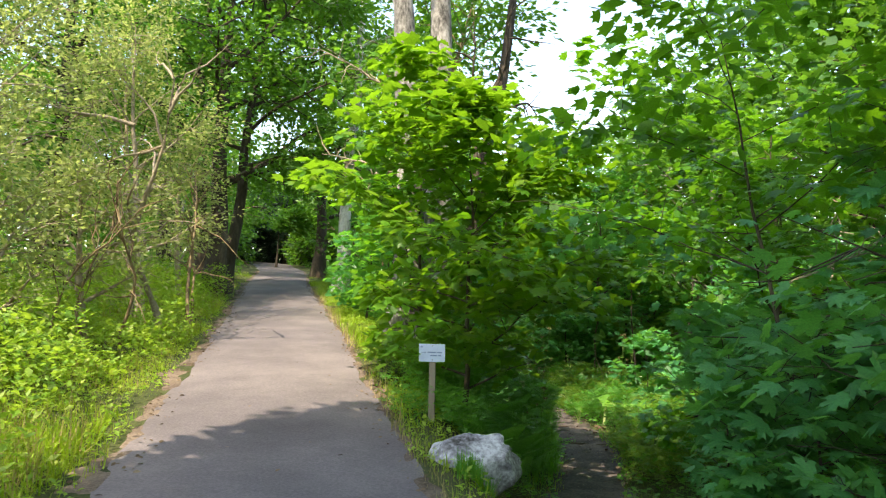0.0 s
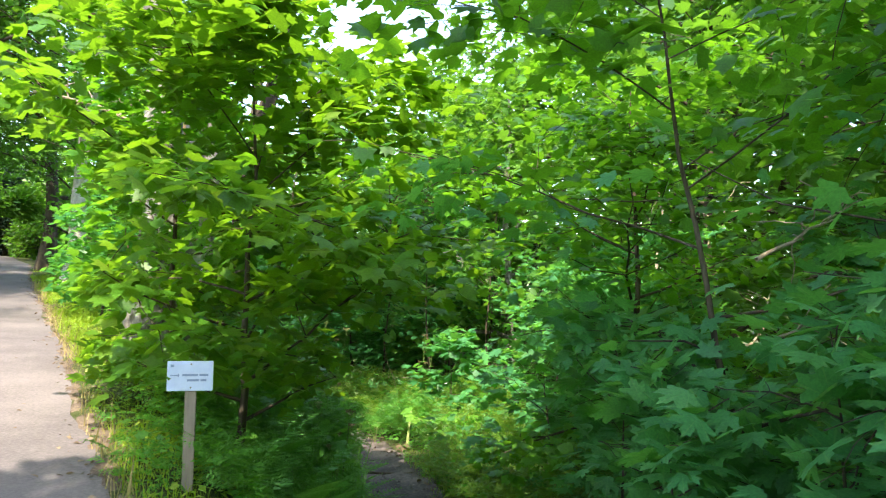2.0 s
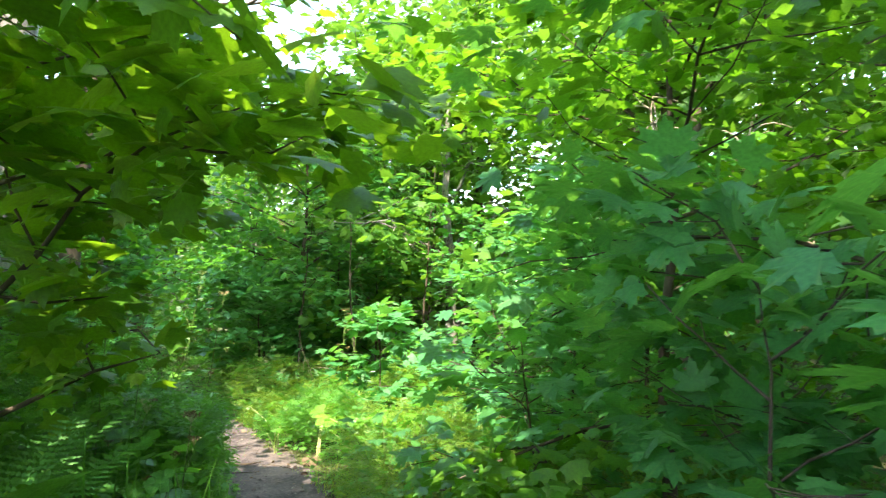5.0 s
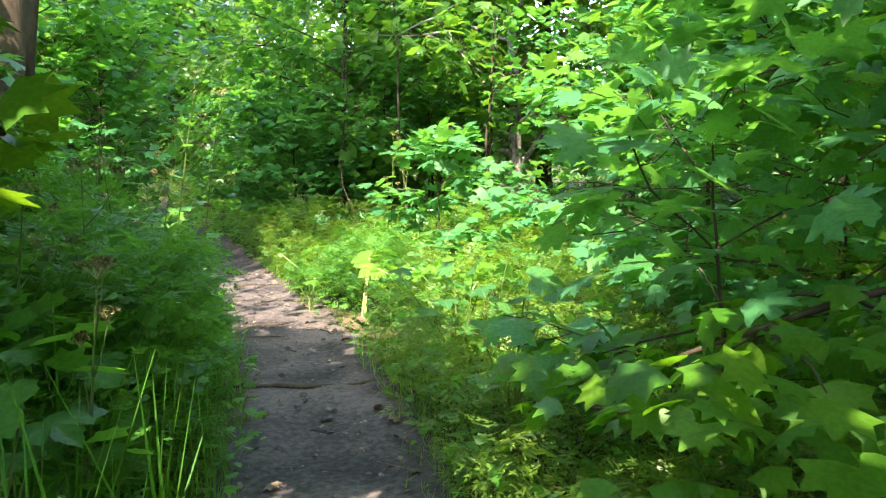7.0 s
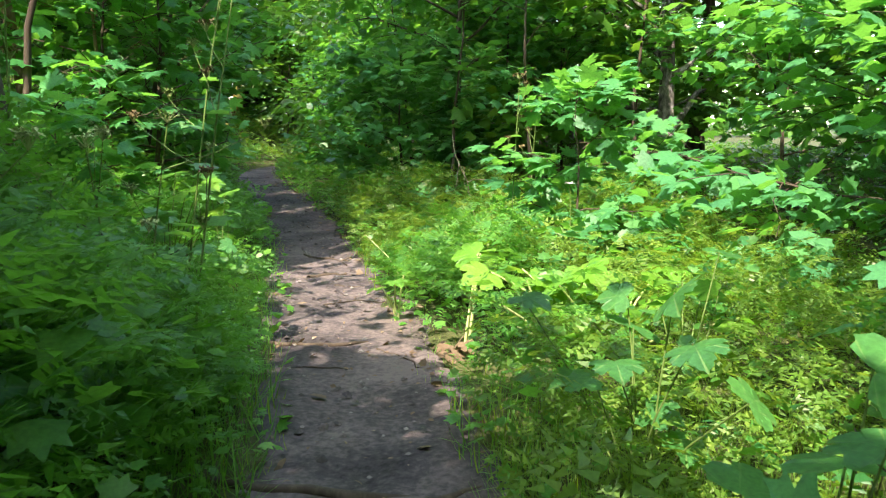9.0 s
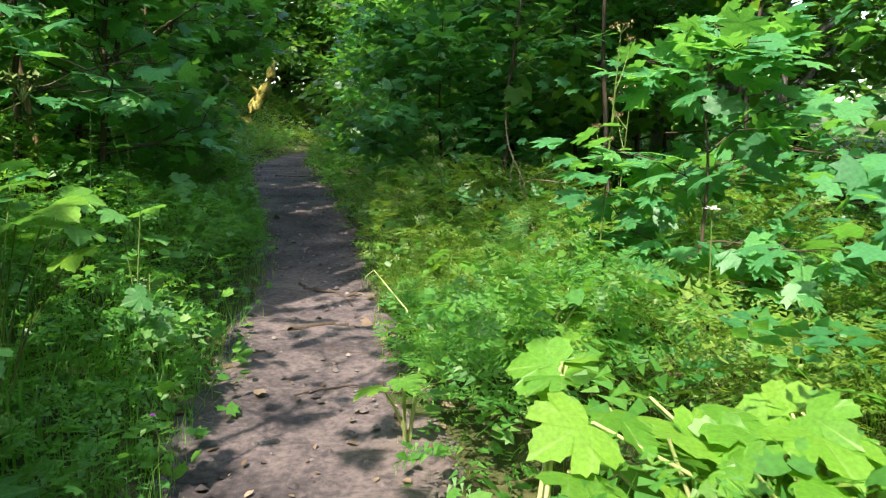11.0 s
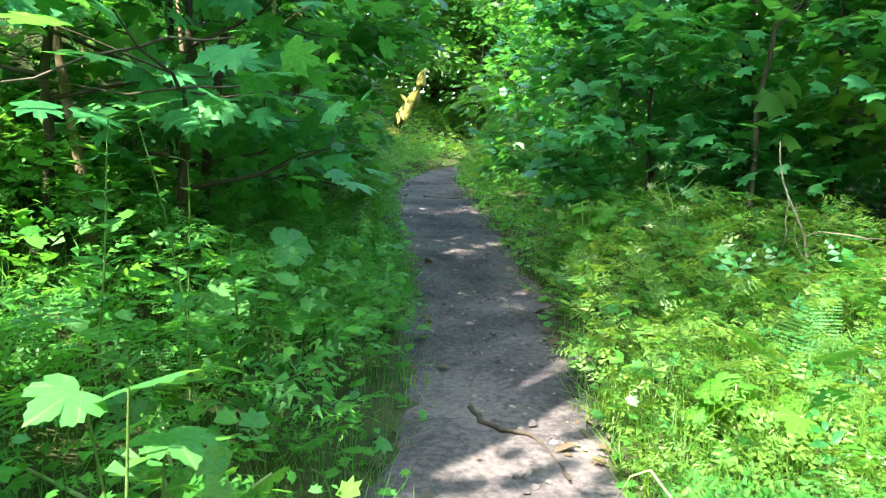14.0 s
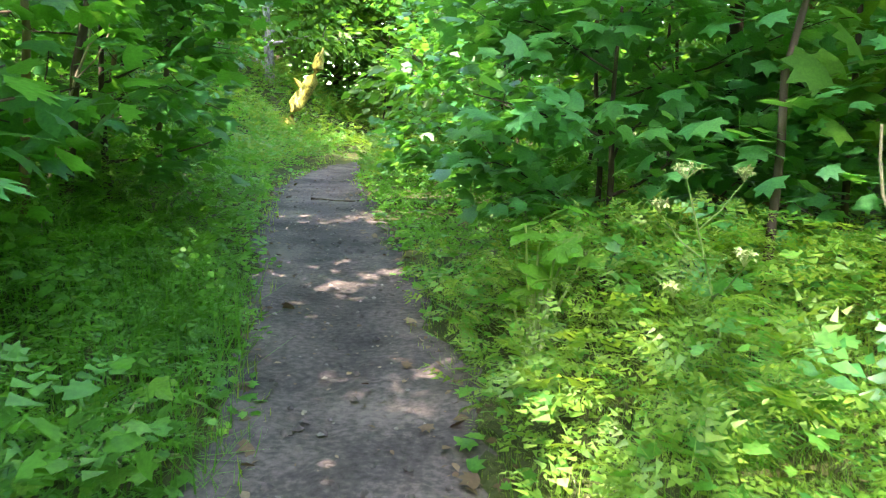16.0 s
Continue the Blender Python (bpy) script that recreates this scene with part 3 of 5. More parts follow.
tree("tree", -4.6, 33.0, 8, 2.6, 0.14, 5000, LEAF_SMALL, 0.2, FOREST, BARK, 24, 0.1, (0.0, 0), 10, 0.8, 0.2, "young broadleaf tree on the grassy verge")
# added canopy that throws shade on the path and the maples behind
tree("tree", -1.6, 21.5, 11, 2.9, 0.16, 2600, LEAF_SMALL, 0.26, FOREST, TAN, 25, 0.6, (0.2, 0), 12, 0.9, 0.25, "leaning tan-barked tree added so that its crown shades the path")
# unseen tree by the start, placed for the shade on the near lane
tree("tree", -3.0, 0.9, 12.5, 3.1, 0.33, 21000, LEAF_SMALL, 0.36, FOREST, BARK, 22, 0.48, (0.06, -0.05), 14, 1.2, 0.3, "tall leafy tree out of view, put here for its shade")
# second unseen tree, added to shade the maples on the right
tree("tree", 4.4, 1.4, 13, 2.9, 0.3, 4600, LEAF_SMALL, 0.34, FOREST, BARK, 23, 0.56, (-0.18, 0.17), 14, 1.2, 0.3, "tall leafy tree out of view, put here for its shade")

# ---- thicket on the far verge of the lane ----
SH_LABEL = "straggly olive-green shrub with thin pale stems on the verge"
for i, (x, y, h, r, n) in enumerate([(-6.9, 16.9, 7.5, 1.9, 8000), (-6.3, 13.0, 3.0, 1.2, 5000), (-7.8, 12.2, 7.0, 2.2, 11000), (-7.9, 18.8, 7.0, 2.0, 9000), (-9.6, 14.5, 8.5, 2.6, 11000),
                                   (-6.3, 10.2, 3.0, 1.3, 5000), (-8.2, 9.2, 6.0, 2.2, 9000), (-7.6, 21.5, 5.0, 1.6, 7000), (-10.5, 11, 8.5, 2.6, 9000), (-6.9, 7.0, 4.0, 1.8, 7000)]):
    tree("shrub", x, y, h, r, 0.10, int(n * 0.62), LEAF_SMALL, 0.105, SHRUB, TWIG, 40 + i, 0.2, (-0.06, 0.02), 14, 0.34, 0.14, SH_LABEL, "shrub", "thicket shrubs", rise=0.8)


def bare_bough(x, y, z, heading, length, r0, seed, label, material=TWIG, forks=7):
    rg = np.random.default_rng(seed)
    root = tagged(new("bare_branch"), label, "branch")
    root.location = (x, y, z)
    main = wander((0, 0, 0), heading, length, 10, 0.16, rg)
    tubes("stem", [(main, np.linspace(r0, 0.006, 11))], material, root, 6)
    for k in range(forks):
        j = 3 + (k * 7) // forks
        tw = wander(main[j], unit(rg.normal(0, 1, (1, 3)))[0] * 0.8 + np.array(heading) * 0.6, length * rg.uniform(0.2, 0.4), 5, 0.28, rg)
        tubes("twig", [(tw, np.linspace(r0 * 0.4, 0.004, 6))], material, root, 5)
    return root


B1 = "bare crooked pale branch rising from the thicket"
bare_bough(-5.6, 14.8, float(land(-5.6, 14.8)) - 0.05, (-0.10, 0, 1), 6.0, 0.08, 61, B1, TWIG, forks=12)
bare_bough(-6.6, 15.4, 5.3, (-0.9, -0.2, 0.35), 2.6, 0.05, 62, B1)
bare_bough(-6.9, 13.6, 2.6, (-0.9, -0.1, 0.3), 2.2, 0.03, 63, B1)
for i, (x, y, h, r, dx) in enumerate([(-5.35, 12.4, 3.4, 0.035, 0.04), (-5.75, 12.0, 3.8, 0.03, -0.12), (-6.1, 11.4, 3.2, 0.028, 0.1), (-5.5, 16.2, 4.6, 0.05, -0.1), (-6.7, 11.0, 3.8, 0.03, -0.15), (-5.9, 17.4, 4.2, 0.04, 0.08)]):
    bare_bough(x, y, float(land(x, y)) - 0.05, (dx, 0, 1), h, r, 260 + i, "crooked brown bare shrub stem in the thicket", TAN, forks=9)
bare_bough(-5.9, 14.0, float(land(-5.9, 14)) - 0.05, (0.05, 0.1, 1), 3.0, 0.05, 64, B1)
B2 = "bare dead pale branch hanging from the tall tree"
bare_bough(-0.75, 15.4, 4.2, (-0.9, 0, 0.5), 2.2, 0.035, 65, B2, forks=9)
bare_bough(-0.8, 15.5, 6.0, (-0.9, -0.2, 0.6), 2.4, 0.035, 66, B2, forks=9)
bare_bough(-0.75, 15.4, 4.9, (-0.4, -0.3, -0.3), 1.8, 0.035, 67, B2, forks=9)
bare_bough(0.95, 16.8, 4.9, (0.9, 0, 0.5), 2.8, 0.06, 68, "dark bare bough reaching over the wood", BARK, forks=6)
B3 = "dark bare bough reaching over the wood"
bare_bough(0.75, 16.9, 5.6, (0.35, 0, 1.0), 3.4, 0.08, 168, B3, BARK, forks=5)
bare_bough(0.7, 16.9, 4.6, (-0.25, 0, 1.0), 3.8, 0.07, 169, B3, BARK, forks=5)
bare_bough(0.9, 16.9, 6.2, (0.9, 0.1, 0.35), 2.6, 0.05, 170, B3, BARK, forks=5)
bare_bough(6.8, 13.0, 1.6, (0.7, 0.3, 0.5), 2.4, 0.035, 69, "bare bleached dead branch tangled among shrubs", forks=12)
bare_bough(7.2, 12.4, 0.9, (0.9, 0.1, 0.25), 2.2, 0.03, 70, "bare bleached dead branch tangled among shrubs", forks=12)
bare_bough(7.6, 14.6, 2.2, (0.3, 0.2, 0.8), 2.4, 0.03, 71, "bare bleached dead branch tangled among shrubs", forks=12)
bare_bough(5.0, 22.5, float(land(5.0, 22.5)) - 0.05, (0.05, 0.1, 1), 1.5, 0.012, 72, "thin dead sapling stem in the undergrowth", forks=3)
bare_bough(0.2, 24.4, -0.9, (0.1, 0.1, 1), 3.0, 0.016, 73, "thin pale dead sapling stem in the undergrowth", forks=6)

# dark evergreen beyond the lane's bend
tree("evergreen_tree", -13.0, 60.0, 5.2, 2.6, 0.2, 12000, LEAF_SMALL, 0.3, CONIFER, BARK, 80, 0.03, (0, 0), 16, 0.8, 0.3, "dense dark evergreen bush beyond the bend", "tree", droop=0.2)
tree("evergreen_tree", -17.0, 62.0, 4.5, 2.4, 0.2, 9000, LEAF_SMALL, 0.3, CONIFER, BARK, 81, 0.03, (0, 0), 16, 0.8, 0.3, "dense dark evergreen bush beyond the bend", "tree", droop=0.2)

for i, (x, y, h) in enumerate([(-10.0, 56.5, 4.5), (-16.2, 57.5, 4.0), (-9.2, 62.0, 6.0), (-20.0, 58.0, 5.5), (-11.2, 66.0, 6.5), (-11.5, 50.5, 3.0)]):
    tree("bush", x, y, h, 2.2, 0.09, 5000, LEAF_SMALL, 0.3, FOREST, BARK, 85 + i, 0.04, (0, 0), 14, 0.7, 0.25, "leafy green bush by the bend of the lane", "bush", "bushes")

# ---- maples by the path ----
M_LABEL = "young maple with layered lobed green leaves beside the path"
tree("maple", 0.3, 11.1, 4.9, 2.0, 0.045, 5900, LEAF_FIVE, 0.17, MAPLE_GOLD, BARK, 108, 0.08, (0.02, -0.02), 18, 0.42, 0.06, "bushy young maple with yellowish green leaves behind the sign", "tree", "maples", rise=0.3)
tree("maple", -0.45, 13.5, 4.3, 1.3, 0.05, 1900, LEAF_FIVE, 0.17, MAPLE, BARK, 102, 0.28, (0, 0), 12, 0.42, 0.06, M_LABEL, "tree", "maples", rise=0.3)
tree("maple", 3.75, 7.9, 5.6, 2.3, 0.036, 2300, LEAF_FIVE, 0.165, MAPLE, BARK, 103, 0.08, (-0.13, -0.02), 14, 0.5, 0.05, M_LABEL, "tree", "maples", rise=0.25, singles=280)
tree("maple", 5.3, 4.4, 6.0, 2.6, 0.04, 1700, LEAF_FIVE, 0.16, MAPLE, BARK, 104, 0.06, (0.0, 0.0), 15, 0.5, 0.05, M_LABEL, "tree", "maples", rise=0.25, singles=280)
tree("maple", 4.9, 11.2, 5.6, 2.0, 0.06, 4200, LEAF_FIVE, 0.13, MAPLE, BARK, 105, 0.14, (0.0, 0.0), 12, 0.5, 0.05, M_LABEL, "tree", "maples", rise=0.25)
S_LABEL = "young maple with teal-green lobed leaves tinted for the light where it stands"
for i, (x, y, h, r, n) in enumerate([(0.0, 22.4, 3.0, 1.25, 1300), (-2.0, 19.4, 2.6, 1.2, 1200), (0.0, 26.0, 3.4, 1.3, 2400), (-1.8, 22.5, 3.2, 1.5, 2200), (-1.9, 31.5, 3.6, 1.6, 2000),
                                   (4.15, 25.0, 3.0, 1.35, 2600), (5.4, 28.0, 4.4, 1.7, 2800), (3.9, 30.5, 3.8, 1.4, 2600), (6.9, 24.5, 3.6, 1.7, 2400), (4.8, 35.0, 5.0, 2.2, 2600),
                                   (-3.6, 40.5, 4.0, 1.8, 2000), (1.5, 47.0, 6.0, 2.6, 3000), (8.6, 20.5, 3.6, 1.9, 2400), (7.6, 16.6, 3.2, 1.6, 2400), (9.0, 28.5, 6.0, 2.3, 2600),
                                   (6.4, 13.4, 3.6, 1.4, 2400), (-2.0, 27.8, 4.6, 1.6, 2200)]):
    # leaf colour lightened on the right near side, darkened for shade elsewhere
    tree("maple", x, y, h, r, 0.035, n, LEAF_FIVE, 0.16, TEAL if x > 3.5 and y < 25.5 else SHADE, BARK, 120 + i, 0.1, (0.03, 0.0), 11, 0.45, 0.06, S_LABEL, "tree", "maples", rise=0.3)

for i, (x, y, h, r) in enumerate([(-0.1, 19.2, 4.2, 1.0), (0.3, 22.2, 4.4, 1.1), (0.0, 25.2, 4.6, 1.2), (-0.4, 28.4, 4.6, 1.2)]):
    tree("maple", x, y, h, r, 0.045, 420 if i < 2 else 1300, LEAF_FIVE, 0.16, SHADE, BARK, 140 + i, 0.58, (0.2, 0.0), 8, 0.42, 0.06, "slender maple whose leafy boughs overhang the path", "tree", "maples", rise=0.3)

# extra maple, added for the dappled shade its high boughs cast on the path
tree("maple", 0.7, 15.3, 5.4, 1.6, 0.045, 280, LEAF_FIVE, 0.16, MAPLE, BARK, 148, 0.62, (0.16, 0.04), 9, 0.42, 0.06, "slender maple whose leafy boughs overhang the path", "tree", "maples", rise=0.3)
tree("maple", 0.72, 20.9, 3.4, 1.3, 0.04, 800, LEAF_FIVE, 0.165, SHADE, BARK, 149, 0.2, (0.05, 0.0), 14, 0.4, 0.05, "young maple with broad teal-green leaves darkened for shade, leaning to the path", "tree", "maples", rise=0.25, singles=160, gap=0.72)
tree("maple", 0.25, 20.4, 3.0, 1.0, 0.035, 700, LEAF_FIVE, 0.165, SHADE, BARK, 147, 0.3, (0.06, 0.02), 11, 0.38, 0.05, "young maple with broad teal-green leaves darkened for shade, leaning to the path", "tree", "maples", rise=0.25, singles=90, gap=0.75)
tree("maple", 5.4, 26.0, 7.5, 2.6, 0.09, 3400, LEAF_FIVE, 0.18, SHADE, BARK, 146, 0.35, (0.01, 0.0), 18, 0.6, 0.08, "tall maple with dark trunk and teal-green leaves in the wood", "tree", "maples", rise=0.3)
# low maple saplings that crowd the path's mouth
L_LABEL = "low maple sapling with broad teal-green leaves by the path"
for i, (x, y, h, r, n, s) in enumerate([(3.15, 6.3, 1.9, 0.85, 520, 120), (2.75, 7.2, 1.5, 0.75, 420, 120), (3.5, 5.3, 2.0, 0.9, 280, 60), (3.3, 8.7, 2.1, 0.9, 520, 110), (4.4, 9.6, 2.2, 0.9, 520, 40), (3.1, 4.4, 1.8, 0.8, 420, 40),
                                      (4.4, 6.9, 2.6, 1.1, 620, 0), (4.3, 12.0, 2.2, 0.9, 420, 0), (5.1, 18.6, 2.2, 0.55, 420, 120), (0.6, 17.9, 1.2, 0.42, 110, 110), (0.3, 15.3, 1.6, 0.6, 200, 60)]):
    tree("maple_sapling", x, y, h, r, 0.018, n, LEAF_FINE, 0.185, TEAL, BARK, 150 + i, 0.12, (-0.03, 0.0), 9, 0.3, 0.05, L_LABEL, "sapling", "maple saplings", rise=0.3, singles=s, gap=0.75)

# slender poles among the trees
for i, (x, y, h, a) in enumerate([(4.9, 23.9, 5.0, 0.05), (5.9, 22.6, 6.0, -0.04), (6.3, 25.6, 6.5, 0.03), (7.4, 22.4, 6.0, 0.06), (6.0, 29.0, 6.0, -0.05), (7.7, 26.6, 7.0, 0.02), (4.6, 27.2, 5.0, -0.06), (8.2, 24.2, 7.0, 0.04),
                                 (5.5, 31.5, 6.0, 0.05), (0.35, 20.6, 3.8, -0.08), (-0.5, 23.6, 4.5, 0.05), (0.2, 24.2, 4.0, 0.06), (-1.2, 25.4, 5.0, -0.04), (-0.6, 27.6, 5.0, 0.03), (8.9, 17.8, 6.0, 0.0), (-1.9, 24.6, 5.0, -0.1)]):
    tree("sapling", x, y, h, 0.7, 0.035, 220, LEAF_FIVE, 0.13, SHADE, TAN if x < 1 else BARK, 180 + i, 0.45, (a, 0.02), 6, 0.35, 0.06, "slender upright woodland sapling with few leaves", "sapling", "slender saplings")

tree("sapling", -0.58, 20.95, 6.0, 0.9, 0.085, 260, LEAF_FIVE, 0.14, SHADE, TAN, 199, 0.5, (-0.1, 0.02), 7, 0.35, 0.06, "leaning brown-barked young tree behind the undergrowth", "sapling", "slender saplings")
bare_bough(3.2, 7.0, 1.9, (0.85, 0.25, 0.25), 1.3, 0.014, 74, "bare bleached dead twig among maple leaves", forks=10)
bare_bough(3.6, 7.3, 1.4, (0.9, 0.1, 0.1), 1.2, 0.012, 75, "bare bleached dead twig among maple leaves", forks=10)

# ---- deeper wood: a few trees built once, then copied ----
FAR_LABEL = "tall broadleaf woodland tree with full green crown"
protos = [tree("woodland_tree", 17, 22, 13, 4.2, 0.22, 5200, LEAF_SMALL, 0.46, FOREST, BARK, 200, 0.06, (0, 0), 16, 1.0, 0.28, FAR_LABEL, "tree", "woodland"),
          tree("woodland_tree", 10, 31, 10, 3.6, 0.18, 5200, LEAF_SMALL, 0.36, FOREST, PALE, 201, 0.05, (0.03, 0), 16, 0.9, 0.25, FAR_LABEL, "tree", "woodland"),
          tree("woodland_tree", 14.0, 10.0, 15, 4.6, 0.25, 5200, LEAF_SMALL, 0.49, FOREST, BARK, 202, 0.08, (0, 0), 16, 1.1, 0.3, FAR_LABEL, "tree", "woodland")]
for i, (x, y, h, r, n, bark) in enumerate([(9.0, 24.5, 10, 3.4, 6000, PALE), (11.0, 17.5, 12, 3.8, 5500, BARK), (9.5, 10.5, 12, 3.4, 5500, BARK), (8.2, 30.5, 9, 2.8, 3500, TAN)]):
    tree("woodland_tree", x, y, h, r, 0.17, n, LEAF_FIVE, 0.235, FOREST, bark, 210 + i, 0.1, (0.02, 0), 17, 0.8, 0.16, FAR_LABEL, "tree", "woodland", loose=0.6)
for i, (x, y, h) in enumerate([(11.5, 28.0, 15), (13.0, 20.5, 14)]):
    tree("woodland_tree", x, y, h, 3.8, 0.2, 6000, LEAF_SMALL, 0.33, FOREST, BARK, 220 + i, 0.42, (0, 0), 17, 1.0, 0.28, FAR_LABEL, "tree", "woodland")
rng = np.random.default_rng(7)
for i, (x, y) in enumerate([(20, 30), (6, 37), (12, 38), (2.5, 50), (-2.5, 46), (-5.5, 52), (20, 17), (19, 11), (16, 4), (11, 4.5), (7.5, 42), (3.6, 51), (-0.6, 51.5), (1.6, 55), (22, 34), (14, 47),
                            (-18, 50), (-21, 58), (-26, 50), (-12, 68), (-22, 66), (-19, 36), (-21, 25), (-30, 12), (12, -3), (7, -8), (-13, -12), (-5, 62), (6, 58), (24, 24), (4, -14), (-9, -18)]):
    s = rng.uniform(0.85, 1.2)
    p = protos[i % 3]
    q = copy_thing(p, pose(x, y, float(land(x, y)) - 0.1, 0, 0, rng.uniform(0, 360)))
    q.scale = (s, s, s * rng.uniform(0.9, 1.1))

# far rim of the wood, that closes the view all round
n = 26000
th = rng.random(n) * 2 * np.pi
rr = rng.uniform(62, 80, n)
px, py = rr * np.cos(th), 20 + rr * np.sin(th)
pz = land(px, py) + 13 * rng.random(n) ** 0.8 * (0.75 + 0.25 * np.sin(th * 23) * np.sin(th * 9 + 1))
up = unit(np.column_stack([-np.cos(th), -np.sin(th), np.full(n, 0.7)]) + rng.normal(0, 0.4, (n, 3)))
far = scatter("woodland_rim", LEAF_SMALL, np.column_stack([px, py, pz]), unit(rng.normal(0, 1, (n, 3)) + (0, 0, -0.5)), up, rng.uniform(0.9, 2.0, n), FOREST, free=False)
tagged(far, "distant dense green woodland foliage", "woodland", kind="stuff")

# ---- low growth ----
def field(n, x0, x1, y0, y1, seed, keep):
    rg = np.random.default_rng(seed)
    x, y = rg.uniform(x0, x1, n), rg.uniform(y0, y1, n)
    k = keep(x, y)
    x, y = x[k], y[k]
    return x, y, rg


def lean_up(n, rg, tilt):
    th = rg.random(n) * 2 * np.pi
    r = np.abs(rg.normal(0, tilt, n))
    tip = unit(np.column_stack([np.cos(th) * r, np.sin(th) * r, np.ones(n)]))
    up = unit(np.column_stack([np.cos(th), np.sin(th), r * 0.3]))
    return tip, up


def blades(name, label, n, box, seed, keep, h, tilt, material, widths=1.0, plain=BLADE_FAR):
    x, y, rg = field(n, *box, seed, keep)
    tip, up = lean_up(len(x), rg, tilt)
    size = rg.uniform(h[0], h[1], len(x)) * (0.7 + 0.45 * lumps(x, y, 0.8).clip(-1, 1))
    shape = (plain[0] * (widths, 1, 1), plain[1])
    ob = scatter(name, shape, np.column_stack([x, y, land(x, y) - 0.01]), tip, up, size, material)
    return tagged(ob, label, "grass", kind="stuff")


def fronds(name, label, n, box, seed, keep, h, rise, size, shape, material, category="undergrowth"):
    """Leafy tufts of herbs, from the ground up to height h."""
    x, y, rg = field(n, *box, seed, keep)
    m = len(x)
    top = h[0] + (h[1] - h[0]) * smooth(0.5 + 0.5 * lumps(x, y, 0.7))
    z = land(x, y) + top * rg.random(m) ** 0.6
    th = rg.random(m) * 2 * np.pi
    tip = unit(np.column_stack([np.cos(th), np.sin(th), rg.normal(rise, 0.4, m)]))
    up = unit(np.column_stack([rg.normal(0, 0.3, m), rg.normal(0, 0.3, m), np.ones(m)]) + 0.01)
    ob = scatter(name, shape, np.column_stack([x, y, z]), tip, up, rg.uniform(size[0], size[1], m), material)
    return tagged(ob, label, category, kind="stuff")


def off_trail(x, y, gap):
    return (x - along(TRAIL, y)), np.abs(x - along(TRAIL, y)) > along(WIDTH, y) / 2 + gap


fronds("tall_herbs", "very tall leafy green herbs beside the path", 1600, (0.2, 1.5, 14.2, 16.2), 355, lambda x, y: x < 9, (0.9, 1.8), 0.6, (0.1, 0.24), FROND_HERB, HERB)
GLADE = lambda x, y: (np.hypot((x - 0.75) / 0.6, (y - 13.5) / 1.0) > 1) & (np.hypot((x - 0.95) / 0.7, (y - 10.1) / 1.4) > 1)   # where the ferns stand
blades("verge_grass", "short bright sunlit grass along the lane", 90000, (-11, 1.2, 4, 40), 301,
       lambda x, y: (np.abs(lane_u(x, y)) > 1.5 + 0.12 * lumps(x, y, 1.1)) & (np.abs(lane_u(x, y)) < 2.7 + 0.4 * lumps(x, y, 0.5)) & off_trail(x, y, 0.1)[1], (0.07, 0.20), 0.7, GRASS, 1.3)
blades("verge_grass", "long tangled grass on the bank beside the lane", 130000, (-10, -2.0, 3, 24), 302, lambda x, y: (lane_u(x, y) < -1.65) & (lane_u(x, y) > -6), (0.1, 0.34), 1.9, GRASS, 1.2)
blades("verge_grass", "bright short sunlit grass on the verge", 90000, (-8, 0.4, 6.8, 34), 341, lambda x, y: (lane_u(x, y) > 1.42 + 0.08 * lumps(x, y, 1.3)) & (lane_u(x, y) < 2.6), (0.08, 0.24), 0.9, GRASS, 1.8)
fronds("verge_weeds", "tangle of small leafy weeds on the lane's bank", 60000, (-11, -2.2, 3, 26), 342, lambda x, y: (lane_u(x, y) < -1.9 - 0.3 * lumps(x, y, 0.6)) & (lane_u(x, y) > -6.5), (0.15, 1.2), 0.5, (0.05, 0.13), LEAF_SMALL, WEED)
blades("dry_grass", "dry straw-coloured grass among the green verge", 60000, (-9, 0.4, 4, 30), 303, lambda x, y: ((lane_u(x, y) < -1.7) & (lane_u(x, y) > -4.5)) | ((lane_u(x, y) > 1.3) & (lane_u(x, y) < 1.5)), (0.1, 0.42), 1.5, STRAW, 0.8)
fronds("verge_weeds", "leafy pale green weeds on the lane's bank", 5000, (-11, -2.4, 3, 26), 304, lambda x, y: (lane_u(x, y) < -2.2) & (lane_u(x, y) > -6.5), (0.35, 1.3), 0.7, (0.12, 0.28), FROND_HERB, WEED)
fronds("verge_weeds", "leafy green weeds under the maple by the lane", 5000, (-6, 1.2, 5.5, 32), 305, lambda x, y: (lane_u(x, y) > 2.1) & off_trail(x, y, 0.12)[1], (0.2, 0.7), 0.5, (0.12, 0.26), FROND_FINE, HERB)
fronds("tall_herbs", "cut-leaved green herbs crowding the path", 1500, (0.2, 2.15, 11.0, 16.2), 354, lambda x, y: (off_trail(x, y, 0.04)[0] < 0) & off_trail(x, y, 0.18)[1] & GLADE(x, y), (0.35, 1.0), 0.5, (0.07, 0.15), LEAF_FIVE, HERB)
fronds("tall_herbs", "tall leafy green herbs crowding the path", 2600, (0.2, 2.05, 12.4, 15.8), 351, lambda x, y: (off_trail(x, y, 0.04)[0] < 0) & off_trail(x, y, 0.22)[1] & GLADE(x, y), (0.3, 1.15), 0.6, (0.16, 0.34), FROND_FINE, HERB)
blades("tall_herbs", "tall fine grass stems among the herbs", 1100, (0.2, 2.1, 10.8, 15.8), 352, lambda x, y: (off_trail(x, y, 0.04)[0] < 0) & off_trail(x, y, 0.04)[1], (0.5, 1.2), 0.5, HERB, 0.35)
